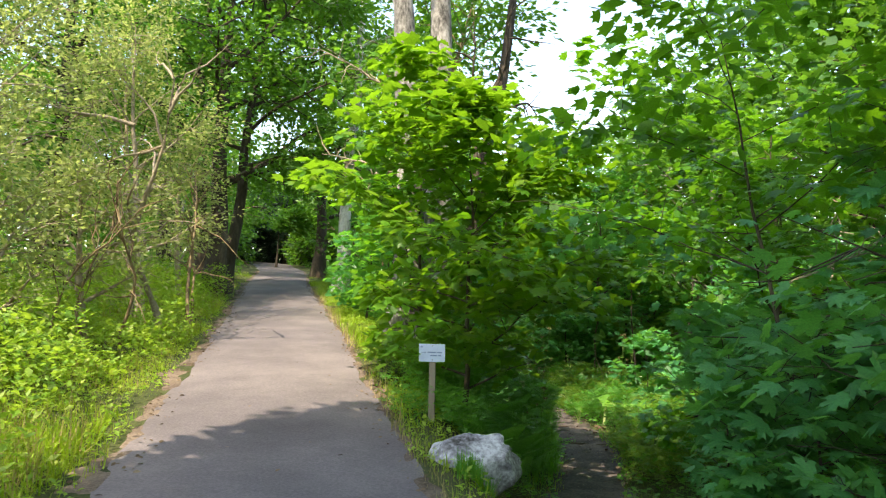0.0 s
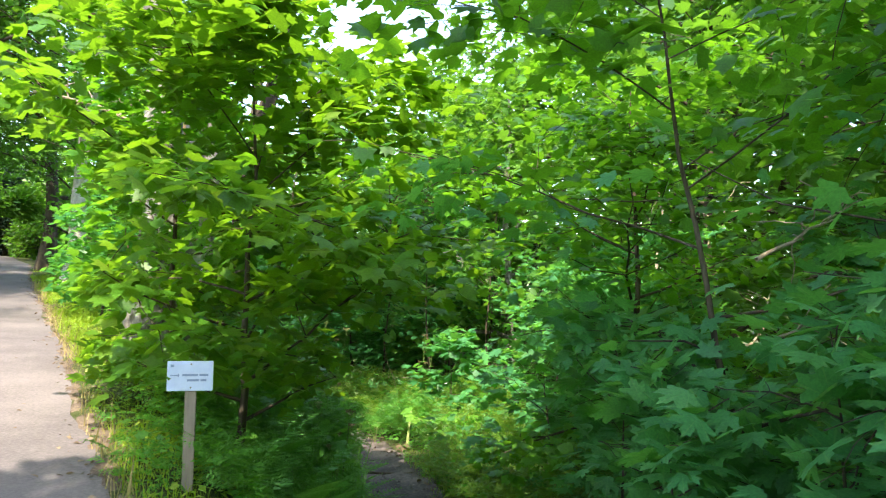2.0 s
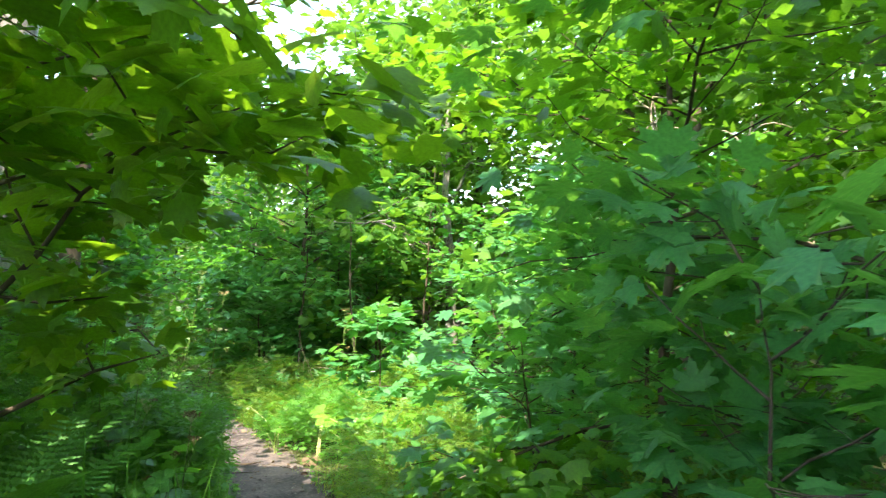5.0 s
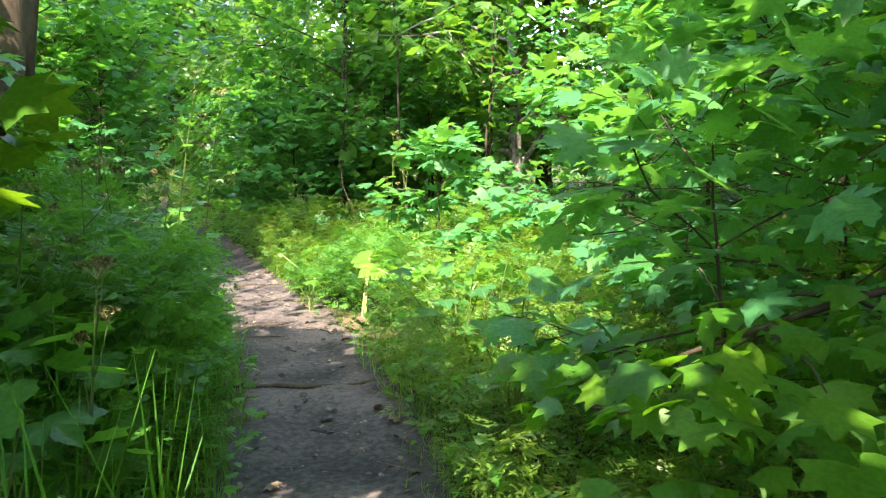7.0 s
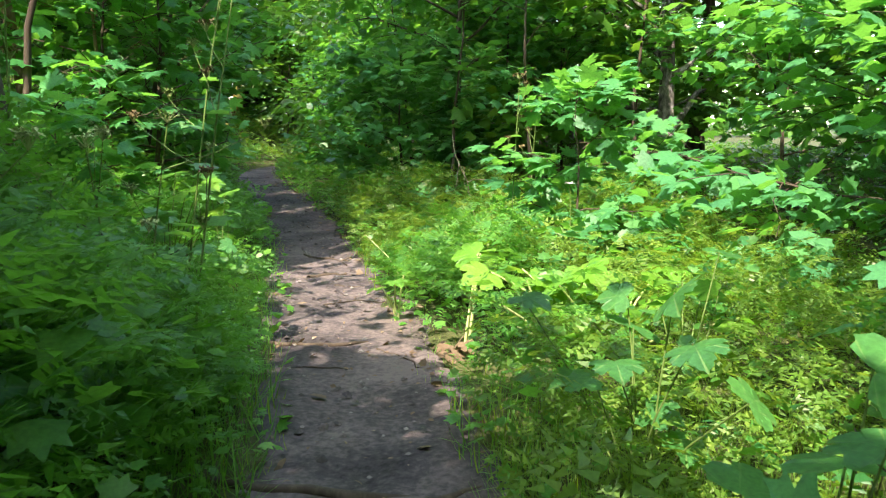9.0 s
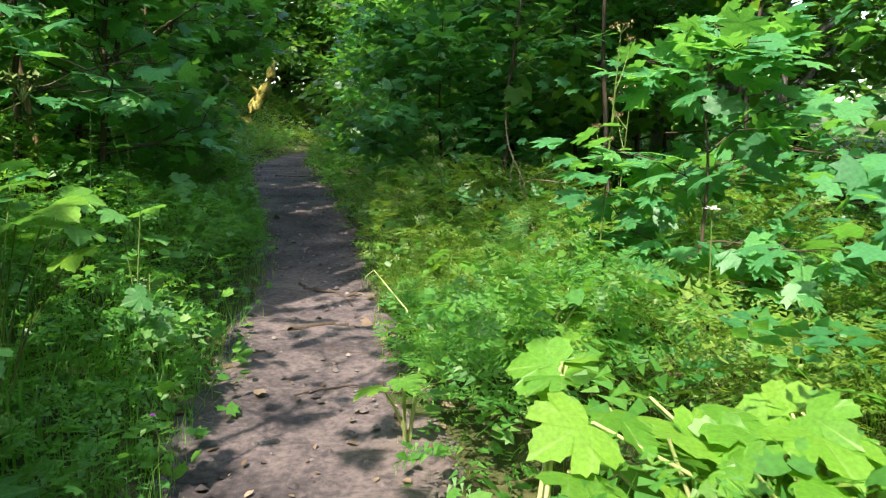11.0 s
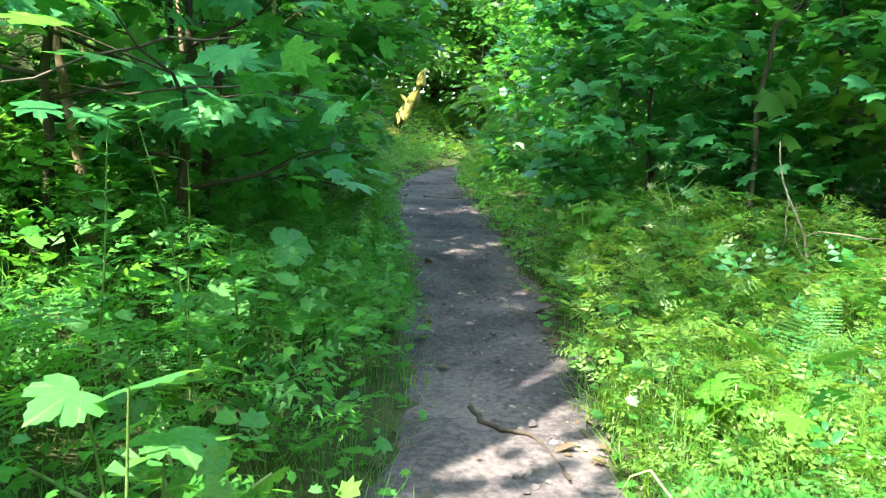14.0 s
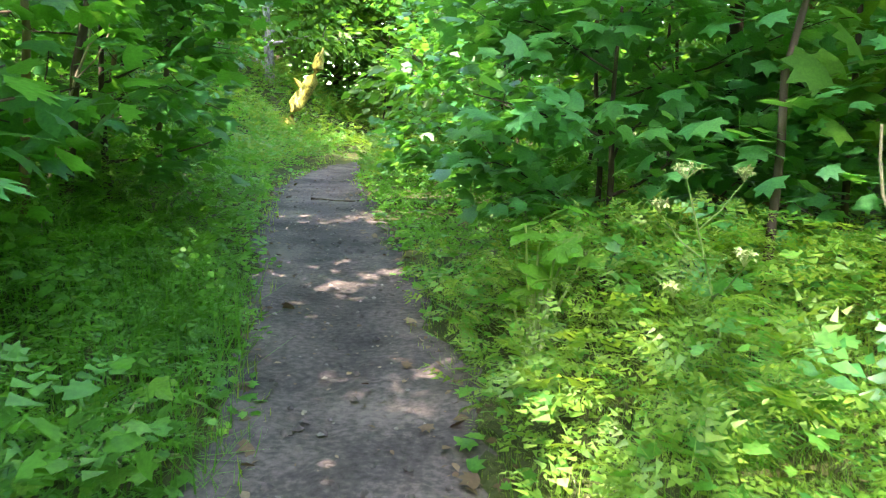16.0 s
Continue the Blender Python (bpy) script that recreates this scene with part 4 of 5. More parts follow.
fronds("verge_herbs", "low leafy clover-like herbs along the lane's edge", 26000, (-9, 0.4, 3, 26), 343, lambda x, y: (np.abs(lane_u(x, y)) > 1.5 + 0.14 * lumps(x, y, 1.3)) & (np.abs(lane_u(x, y)) < 2.8) & off_trail(x, y, 0.05)[1], (0.02, 0.16), 0.25, (0.04, 0.10), LEAF_SMALL, WEED)
# beside the trail
fronds("undergrowth", "dense feathery green herbs along the path", 6500, (-0.6, 2.5, 8.5, 26), 306, lambda x, y: (off_trail(x, y, 0.02)[0] < 0) & off_trail(x, y, 0.18)[1] & GLADE(x, y), (0.2, 0.75), 0.5, (0.14, 0.28), FROND_FINE, HERB)
fronds("undergrowth", "tangle of small green leaves beside the path", 12000, (-1.2, 2.6, 8.5, 27), 329, lambda x, y: (off_trail(x, y, 0.02)[0] < 0) & off_trail(x, y, 0.08)[1] & GLADE(x, y), (0.2, 0.8), 0.4, (0.02, 0.05), LEAF_SMALL, HERB)
blades("undergrowth", "fine green grass among the herbs beside the path", 16000, (-0.6, 2.5, 11.5, 27), 330, lambda x, y: (off_trail(x, y, 0.02)[0] < 0) & off_trail(x, y, 0.0)[1], (0.2, 0.55), 1.2, HERB, 0.5)
fronds("undergrowth", "leafy growth covering the bank between path and lane", 9000, (-9, 0.4, 17, 50), 331, lambda x, y: (lane_u(x, y) > 2.4) & off_trail(x, y, 0.4)[1], (0.2, 0.8), 0.5, (0.16, 0.34), FROND_HERB, HERB)
fronds("undergrowth", "sunlit leafy growth at the far end of the path", 5000, (-4, 5, 32, 50), 332, lambda x, y: (lane_u(x, y) > 2.4) & off_trail(x, y, 0.1)[1], (0.3, 1.1), 0.5, (0.2, 0.4), FROND_HERB, LUSH)
RIGHT = lambda x, y: (off_trail(x, y, 0.02)[0] > 0) & off_trail(x, y, 0.0)[1] & (np.hypot((x - 4.0) / 1.0, (y - 16.15) / 0.6) > 1)
MIDWAY = lambda y: np.abs(y - 17.2) < 2.2
fronds("undergrowth", "dense feathery sunlit yellow-green herbs along the path", 8500, (2.8, 7.2, 10.5, 24.5), 307, lambda x, y: RIGHT(x, y) & (~MIDWAY(y) | (x > 4.1)), (0.2, 0.85), 0.6, (0.12, 0.26), FROND_FINE, LUSH)
fronds("undergrowth", "feathery mid-green parsley-like herbs along the path", 4000, (2.8, 7.2, 15, 19.4), 317, lambda x, y: RIGHT(x, y) & (x < 4.2 + 0.3 * lumps(x, y, 0.6)), (0.15, 0.85), 0.6, (0.12, 0.27), FROND_FINE, HERB)
fronds("undergrowth", "tangle of tiny bright green leaves beside the path", 26000, (2.9, 8.2, 10.5, 24.5), 327, RIGHT, (0.2, 0.8), 0.4, (0.02, 0.045), LEAF_SMALL, LUSH)
blades("undergrowth", "fine bright yellow-green grass beside the path", 45000, (2.9, 8.2, 10.5, 24.5), 328, lambda x, y: RIGHT(x, y) & (~MIDWAY(y) | (x > 4.6)), (0.15, 0.42), 1.6, LUSH, 0.45)
fronds("undergrowth", "small cut-leaved bright herbs beside the path", 6000, (2.8, 7.5, 10.5, 24.5), 333, RIGHT, (0.15, 0.85), 0.5, (0.035, 0.08), LEAF_FIVE, HERB)
fronds("undergrowth", "small cut-leaved green herbs beside the path", 7000, (-0.4, 2.5, 8.5, 27), 334, lambda x, y: (off_trail(x, y, 0.02)[0] < 0) & off_trail(x, y, 0.05)[1] & GLADE(x, y), (0.15, 0.85), 0.5, (0.035, 0.085), LEAF_FIVE, HERB)
fronds("undergrowth", "shaded leafy green herbs lining the path", 8000, (-2.5, 6.0, 23.5, 42), 308, lambda x, y: off_trail(x, y, 0.05)[1], (0.3, 0.75), 0.5, (0.14, 0.3), FROND_HERB, HERB)
fronds("undergrowth", "shaded leafy woodland floor plants", 6000, (2.2, 12, 3, 40), 309, lambda x, y: off_trail(x, y, 0.7)[1], (0.25, 0.9), 0.4, (0.16, 0.32), FROND_HERB, SHADE)
blades("path_grass", "fine grass overhanging the path edges", 30000, (0.5, 7.5, 9.5, 26), 310, lambda x, y: off_trail(x, y, -0.05 + 0.06 * lumps(x, y, 1.5))[1] & (np.abs(off_trail(x, y, 0)[0]) < 4.2), (0.08, 0.28), 1.0, HERB, 0.6, BLADE)
blades("path_grass", "low grass tufts on the path's margin", 16000, (0, 4, 4.8, 40), 311, lambda x, y: off_trail(x, y, -0.1 + 0.09 * lumps(x, y, 1.7))[1] & (np.abs(off_trail(x, y, 0)[0]) < 0.95), (0.06, 0.2), 0.7, GRASS, 1.0, BLADE)
fronds("ground_leaves", "small rounded leaves on the path's margin", 9000, (0, 5, 8, 38), 312, lambda x, y: off_trail(x, y, -0.1 + 0.07 * lumps(x, y, 2.0))[1] & (np.abs(off_trail(x, y, 0)[0]) < 1.3), (0.03, 0.25), 0.15, (0.035, 0.085), LEAF_FIVE, HERB)

fronds("woodland_floor", "low leafy growth covering the woodland floor", 45000, (-26, 24, -12, 58), 353,
       lambda x, y: (np.abs(lane_u(x, y)) > 2.2) & off_trail(x, y, 1.5)[1] & ((lane_u(x, y) < -3.5) | (x > 5) | (y < 3) | (y > 24)), (0.05, 0.4), 0.3, (0.12, 0.32), LEAF_SMALL, FOREST)

# ---- boulder ----
def boulder(x, y, size, seed, label):
    bm = bmesh.new()
    bmesh.ops.create_icosphere(bm, subdivisions=5, radius=1)
    noise.seed_set(seed)
    for v in bm.verts:
        d = v.co.normalized()
        f = 1 + 0.30 * noise.noise(d * 1.3) + 0.14 * noise.noise(d * 3.1) + 0.05 * noise.noise(d * 8) + 0.02 * noise.noise(d * 20)
        for ax, lim in (((0.25, -0.5, 0.83), 0.72), ((-0.9, -0.3, 0.3), 0.82), ((0.8, -0.5, 0.2), 0.85), ((0.1, -0.95, -0.1), 0.8)):
            k = d.dot(Vector(ax).normalized()) * f
            if k > lim:
                f *= 1 - 0.8 * (k - lim) / k
        v.co = Vector((d.x * size[0], d.y * size[1], d.z * size[2])) * f
    bm.faces.ensure_lookup_table()
    for f in bm.faces:
        f.smooth = True
    me = bpy.data.meshes.new("boulder")
    bm.to_mesh(me); bm.free()
    me.materials.append(STONE)
    ob = tagged(new("boulder", me), label, "rock")
    ob.matrix_world = pose(x, y, float(land(x, y)) + size[2] * 0.42, 4, -8, 12)
    return ob


boulder(0.32, 7.3, (0.47, 0.33, 0.28), 5, "pale bluish grey weathered boulder in the grass by the lane")
blades("grass_tuft", "long green grass tuft in front of the boulder", 420, (0.15, 0.6, 6.6, 6.9), 320, lambda x, y: x > -9, (0.16, 0.3), 0.6, HERB, 1.0, BLADE)

# ---- sign ----
def box_bm(sx, sy, sz, bevel=0.004):
    bm = bmesh.new()
    bmesh.ops.create_cube(bm, size=1)
    bmesh.ops.scale(bm, vec=(sx, sy, sz), verts=bm.verts)
    bmesh.ops.bevel(bm, geom=bm.edges[:], offset=bevel, segments=2, affect="EDGES")
    return bm


def shift(ob, x, y, z, rz=0):
    ob.matrix_local = pose(x, y, z, 0, 0, rz)
    return ob


sx_, sy_ = -0.12, 8.75
sz_ = float(land(sx_, sy_))
sign = tagged(new("sign_post"), "small white notice board on a weathered square wooden post", "sign")
sign.matrix_world = pose(sx_, sy_, sz_ - 0.095, 0, 0, -4)
shift(part("post", box_bm(0.075, 0.06, 0.92), POST, sign, "grey-brown weathered wooden post"), 0.005, 0, 0.46)
board = shift(part("board", box_bm(0.305, 0.012, 0.205, 0.003), BOARD, sign, "white notice panel tinted with blue skylight, with faded blue print"), 0, -0.037, 0.865)
for bx, bz, bw, bh in [(-0.12, 0.07, 0.022, 0.018), (-0.107, 0.004, 0.045, 0.006), (0.0, 0.006, 0.105, 0.015), (0.09, 0.006, 0.06, 0.015), (0.02, -0.03, 0.08, 0.015), (0.088, -0.03, 0.04, 0.015)]:
    shift(part("printed_line", box_bm(bw, 0.002, bh, 0.0005), INK, board), bx, -0.0075, bz)
bm = bmesh.new()
bmesh.ops.create_cone(bm, cap_ends=True, segments=3, radius1=0.014, radius2=0.013, depth=0.002)
head = part("arrow_head", bm, INK, board)
head.matrix_local = pose(-0.08, -0.0075, 0.004, 90, 30, 0)
for bz in (0.08, -0.08):
    bm = bmesh.new()
    bmesh.ops.create_uvsphere(bm, u_segments=8, v_segments=6, radius=0.006)
    shift(part("screw", bm, POST, board), 0.005, -0.007, bz)

# ---- leaning mossy snag at the end of the path ----
rg = np.random.default_rng(9)
snag = tagged(new("tree_snag"), "leaning broken mossy tree trunk lit yellow by the sun", "dead tree")
snag.location = (-1.1, 41.5, float(land(-1.1, 41.5)) - 0.1)
line = np.array([(-0.1, 0, 0), (0.05, 0, 0.45), (0.28, 0, 0.9), (0.55, 0, 1.3), (0.78, 0, 1.65), (0.92, 0, 2.0), (0.98, 0, 2.3), (1.0, 0, 2.45)])
tubes("trunk", [(line, [0.33, 0.25, 0.22, 0.20, 0.19, 0.18, 0.13, 0.03])], MOSSY, snag, 14)
tubes("branch_stub", [(np.array([(0.55, 0, 1.3), (0.38, -0.1, 1.55), (0.25, -0.1, 1.68)]), [0.1, 0.07, 0.03])], MOSSY, snag, 8)
tubes("broken_tip", [(np.array([(0.96, 0.02, 2.2), (1.06, 0.03, 2.45), (1.09, 0.03, 2.58)]), [0.09, 0.05, 0.008])], MOSSY, snag, 6)

# ---- ferns ----
def fern(x, y, size, seed):
    rg = np.random.default_rng(seed)
    root = tagged(new("fern"), "green fern with arching feathery fronds in the undergrowth", "fern", "ferns")
    root.location = (x, y, float(land(x, y)))
    k = 9
    for i in range(k):
        th = i * 2 * math.pi / k + rg.normal(0, 0.25)
        tip = (math.cos(th), math.sin(th), rg.uniform(0.7, 1.6))
        hang_leaf(root, single_leaf("frond", FROND_FERN, FERN), (0.03 * math.cos(th), 0.03 * math.sin(th), 0.02), tip, (-0.5 * math.cos(th), -0.5 * math.sin(th), 1), size * rg.uniform(0.75, 1.15), "frond")
    return root


for i, (x, y, s) in enumerate([(0.8, 13.0, 1.0), (0.55, 13.5, 1.1), (0.95, 13.6, 0.95), (0.6, 14.2, 1.0), (1.0, 12.6, 0.7), (0.85, 10.25, 0.95), (0.6, 9.8, 1.0), (0.98, 10.9, 0.85), (0.55, 10.6, 1.1), (0.95, 11.7, 0.95), (0.85, 9.35, 0.7), (0.95, 9.9, 0.65), (0.7, 12.4, 0.95), (0.5, 11.3, 1.0), (1.3, 14.2, 0.7), (4.3, 21.1, 0.7), (4.9, 20.4, 0.7), (5.3, 21.6, 0.75), (3.9, 22.1, 0.6),
                             (4.4, 22.6, 0.7), (5.9, 20.4, 0.7), (1.1, 20.0, 0.55), (0.7, 19.2, 0.6), (1.2, 21.4, 0.5), (5.6, 23.0, 0.7)]):
    fern(x, y, s, 400 + i)


# ---- broad-leaved plant by the path ----
def broad_plant(x, y, leaves, seed, label, dry=0, leaf_material=None, slim=False):
    rg = np.random.default_rng(seed)
    root = tagged(new("broadleaf_plant"), label, "plant", "broad-leaved plants")
    g = float(land(x, y))
    root.location = (x, y, g)
    for dx, dy, z, s, th in leaves:
        foot = np.array((rg.normal(0, 0.03), rg.normal(0, 0.03), -0.02))
        top = np.array((dx, dy, z))
        bow = (foot + top) / 2 + (0, 0, 0.10 * z)
        tubes("stalk", [(np.array([foot, bow, top]), [0.005, 0.004, 0.003] if slim else [0.011, 0.008, 0.006])], GREENSTALK if slim else STALK, root, 7)
        d = (math.cos(th), math.sin(th), -0.1)
        hang_leaf(root, single_leaf("broad", LEAF_BROAD, leaf_material or BROAD), top, d, (rg.normal(0, 0.5), rg.normal(-0.3, 0.45), 1), s)
    for i in range(dry):
        th = rg.random() * 6.3
        hang_leaf(root, single_leaf("dry", LEAF_BROAD, DEAD), (rg.normal(0, 0.08), rg.normal(0, 0.08), 0.05 + 0.08 * rg.random()), (math.cos(th), math.sin(th), -0.6), (rg.normal(0, 0.6), rg.normal(0, 0.6), 1), rg.uniform(0.07, 0.13), "dry_leaf")
    return root


rg = np.random.default_rng(77)
broad_plant(3.5, 16.25, [(0.12, 0.2, 0.66, 0.21, 2.6), (0.13, 0.22, 0.67, 0.2, 1.2), (0.14, 0.2, 0.66, 0.19, 0.0), (0.12, 0.18, 0.64, 0.16, 3.6)], 1, "upright plant with bright lobed leaves on pale stalk", dry=9)
broad_plant(4.12, 16.2, [(rg.normal(0, 0.22), rg.normal(0, 0.25), rg.uniform(0.2, 0.62), rg.uniform(0.16, 0.27), rg.uniform(0, 6.3)) for i in range(30)], 2, "broad plant with large bright green lobed leaves by the path")
broad_plant(4.5, 16.1, [(rg.normal(0, 0.3), rg.normal(0, 0.25), rg.uniform(0.2, 0.62), rg.uniform(0.17, 0.28), rg.uniform(0, 6.3)) for i in range(28)], 3, "broad plant with large bright green lobed leaves by the path")
broad_plant(3.75, 20.3, [(rg.normal(0, 0.15), rg.normal(0, 0.2), rg.uniform(0.1, 0.3), rg.uniform(0.16, 0.24), rg.uniform(0, 6.3)) for i in range(9)], 4, "low plant with cut green leaves at the path's edge")
broad_plant(3.85, 17.8, [(rg.normal(0, 0.18), rg.normal(0, 0.2), rg.uniform(0.25, 0.6), rg.uniform(0.16, 0.24), rg.uniform(0, 6.3)) for i in range(14)], 9, "broad plant with bright green lobed leaves by the path")
broad_plant(3.35, 23.4, [(rg.normal(0, 0.16), rg.normal(0, 0.16), rg.uniform(0.3, 0.85), rg.uniform(0.14, 0.22), rg.uniform(0, 6.3)) for i in range(14)], 5, "leggy plant with lobed green leaves at the path's edge")
broad_plant(3.15, 17.35, [(-0.1, 0.0, 0.28, 0.15, 3.6), (0.08, 0.03, 0.36, 0.16, 0.6), (0.0, -0.05, 0.34, 0.14, 5.0)], 6, "small seedling with three green leaves on the path's edge")
broad_plant(1.55, 19.0, [(rg.normal(0, 0.2), rg.normal(0, 0.25), rg.uniform(0.1, 0.35), rg.uniform(0.12, 0.2), rg.uniform(0, 6.3)) for i in range(9)], 7, "low plant with cut green leaves at the path's edge")
broad_plant(1.5, 22.2, [(rg.normal(0, 0.15), rg.normal(0, 0.3), rg.uniform(0.08, 0.25), rg.uniform(0.12, 0.2), rg.uniform(0, 6.3)) for i in range(9)], 8, "low plant with cut green leaves at the path's edge")


rg = np.random.default_rng(78)
broad_plant(1.45, 17.25, [(0.28, 0.0, 0.98, 0.19, 5.6), (0.36, 0.02, 0.9, 0.2, 5.2), (0.3, 0.1, 1.0, 0.17, 0.4), (0.2, -0.1, 0.94, 0.22, 4.6), (0.1, 0.1, 1.05, 0.2, 2.4), (0.38, -0.06, 0.8, 0.17, 5.0), (0.0, -0.1, 0.9, 0.22, 3.9)],
            10, "plant with drooping bright lobed leaves beside the path", slim=True)


for i, (x, y, n) in enumerate([(1.4, 12.2, 9), (1.55, 13.3, 10), (1.35, 14.3, 10), (1.62, 15.2, 8), (0.95, 12.9, 8), (1.3, 11.4, 9), (1.6, 16.4, 8), (1.75, 18.3, 8), (1.5, 20.2, 8), (3.75, 14.2, 10), (3.6, 13.0, 9), (4.3, 14.9, 8)]):
    broad_plant(x, y, [(rg.normal(0, 0.17), rg.normal(0, 0.2), rg.uniform(0.3, 0.95), rg.uniform(0.13, 0.22), rg.uniform(0, 6.3)) for _ in range(n)], 20 + i, "leafy plant with lobed green leaves among the herbs", leaf_material=HERB_ONE, slim=True)


# ---- nettles ----
def nettle(x, y, height, seed):
    rg = np.random.default_rng(seed)
    root = tagged(new("nettle"), "upright nettle with pairs of pointed green leaves", "plant", "nettles")
    root.location = (x, y, float(land(x, y)) - 0.02)
    line = wander((0, 0, 0), (rg.normal(0, 0.06), rg.normal(0, 0.06), 1), height, 8, 0.04, rg)
    tubes("stem", [(line, np.linspace(0.006, 0.002, 9))], GREENSTALK, root, 6)
    mesh = single_leaf("oval", LEAF_OVAL, HERB_ONE)
    for k in range(9):
        f = 0.25 + 0.75 * k / 8
        p = np.array([np.interp(f * 8, range(9), line[:, c]) for c in range(3)])
        for s in (0, math.pi):
            th = s + k * math.pi / 2 + rg.normal(0, 0.2)
            hang_leaf(root, mesh, p, (math.cos(th), math.sin(th), rg.uniform(-0.15, 0.35)), (0, 0, 1), (0.15 - 0.08 * f) * rg.uniform(0.85, 1.15))
    return root


for i, (x, y, h) in enumerate([(1.45, 19.4, 1.42), (1.3, 19.6, 1.2), (1.2, 19.15, 1.3), (1.55, 19.7, 1.0), (0.9, 18.3, 1.25), (1.25, 16.2, 1.2), (1.5, 14.6, 1.1), (1.2, 15.3, 1.3), (4.6, 20.0, 0.95), (1.35, 12.6, 1.05)]):
    nettle(x, y, h, 600 + i)


# ---- tall umbel plants ----
def umbel_plant(x, y, top, seed, head, label):
    rg = np.random.default_rng(seed)
    root = tagged(new("umbel_plant"), label, "plant", "umbel plants")
    g = float(land(x, y))
    root.location = (x, y, g)
    tip = np.array(top) - (x, y, g)
    main = np.array([(0, 0, 0), tip * (0.3, 0.3, 0.35), tip * (0.65, 0.65, 0.7), tip])
    tubes("stem", [(main, [0.007, 0.006, 0.005, 0.003])], GREENSTALK, root, 6)
    ends = [(tip, 0.065)]
    for k in range(4):
        f = 0.45 + 0.12 * k
        p = np.array([np.interp(f, [0, 0.33, 0.67, 1], main[:, c]) for c in range(3)])
        e = p + np.array((rg.normal(0, 0.16), rg.normal(0, 0.16), 0.16 + 0.1 * rg.random()))
        tubes("side_stem", [(np.array([p, (p + e) / 2 + (0, 0, -0.02), e]), [0.004, 0.003, 0.002])], GREENSTALK, root, 5)
        ends.append((e, 0.035))
    for e, r in ends:
        rays = []
        for k in range(10):
            th = k * 2.4
            rr_ = r * math.sqrt((k + 0.5) / 10)
            rays.append((np.array([e, e + (rr_ * math.cos(th) * 0.6, rr_ * math.sin(th) * 0.6, 0.03), e + (rr_ * math.cos(th), rr_ * math.sin(th), 0.045)]), [0.0022, 0.0018, 0.0015]))
        tagged(tubes("umbel_frame", rays, STALK, root, 4), kind="stuff")
        m = 60
        th, q = rg.random(m) * 6.3, r * np.sqrt(rg.random(m))
        pos = np.column_stack([q * np.cos(th), q * np.sin(th), 0.046 + rg.normal(0, 0.004, m)]) + e
        tagged(scatter("umbel_head", LEAF_SMALL, pos, unit(rg.normal(0, 1, (m, 3))), np.tile([0, 0, 1.0], (m, 1)) + rg.normal(0, 0.2, (m, 3)), np.full(m, 0.022), head, root, free=False), kind="stuff")
    for k in range(6):
        f = 0.1 + 0.12 * k
        p = [float(np.interp(f, [0, 0.33, 0.67, 1], main[:, c])) for c in range(3)]
        th = k * 2.1 + rg.random()
        hang_leaf(root, single_leaf("five", LEAF_FIVE, HERB_ONE), p, (math.cos(th), math.sin(th), 0.3), (0, 0, 1), 0.3 * (1 - f), "leaf")
    return root


U_G = "tall wild parsley with pale green umbels beside the path"
U_D = "tall dried umbel plant with brown seed head"
umbel_plant(1.7, 16.3, (2.05, 16.4, 1.45), 1, GREENSTALK, U_G)
umbel_plant(1.9, 15.2, (2.2, 15.35, 1.17), 2, DRYUMBEL, U_D)
umbel_plant(1.6, 15.7, (1.8, 15.75, 0.55), 3, GREENSTALK, U_G)
umbel_plant(1.2, 14.4, (1.4, 14.6, 0.8), 4, GREENSTALK, U_G)
umbel_plant(4.4, 18.5, (4.45, 18.4, 0.95), 6, DRYUMBEL, U_D)
umbel_plant(5.0, 19.9, (5.05, 19.8, 0.65), 7, DRYUMBEL, U_D)
umbel_plant(4.0, 22.2, (3.75, 22.4, 0.15), 8, STALK, U_G)
umbel_plant(1.2, 12.3, (1.3, 12.5, 0.55), 9, STALK, U_G)
for i, (x, y, h) in enumerate([(1.45, 12.9, 1.45), (1.0, 12.6, 1.7), (1.6, 13.8, 1.5), (1.3, 14.9, 1.8), (0.8, 14.2, 1.9), (1.75, 14.9, 1.35), (1.5, 11.9, 1.2)]):
    umbel_plant(x, y, (x + 0.12 * math.sin(i * 2.3), y + 0.1 * math.cos(i * 1.7), float(land(x, y)) + h), 30 + i, STALK if i % 3 else DRYUMBEL, U_G if i % 3 else U_D)


def wild_flower(x, y, z, seed, colour, petal, size):
    rg = np.random.default_rng(seed)
    root = tagged(new("wild_flower"), "wild plant with a single " + colour + " flower head in the grass", "flower")
    g = float(land(x, y))
    root.location = (x, y, g)
    tubes("stem", [(np.array([(0, 0, 0), (0.02, 0, (z - g) * 0.6), (0, 0, z - g)]), [0.005, 0.004, 0.003])], GREENSTALK, root, 5)
    mesh = single_leaf("petal", LEAF_OVAL, petal)
    for k in range(9):
        th = k * 0.7
        hang_leaf(root, mesh, (0, 0, z - g), (math.cos(th), math.sin(th), 0.2 + 0.3 * (k % 2)), (0, 0, 1), size * rg.uniform(0.8, 1.2), "petal")
    return root


wild_flower(4.66, 17.56, 0.05, 2, "white", PETAL, 0.05)
wild_flower(2.12, 17.1, -0.72, 3, "pink", PINK, 0.016)

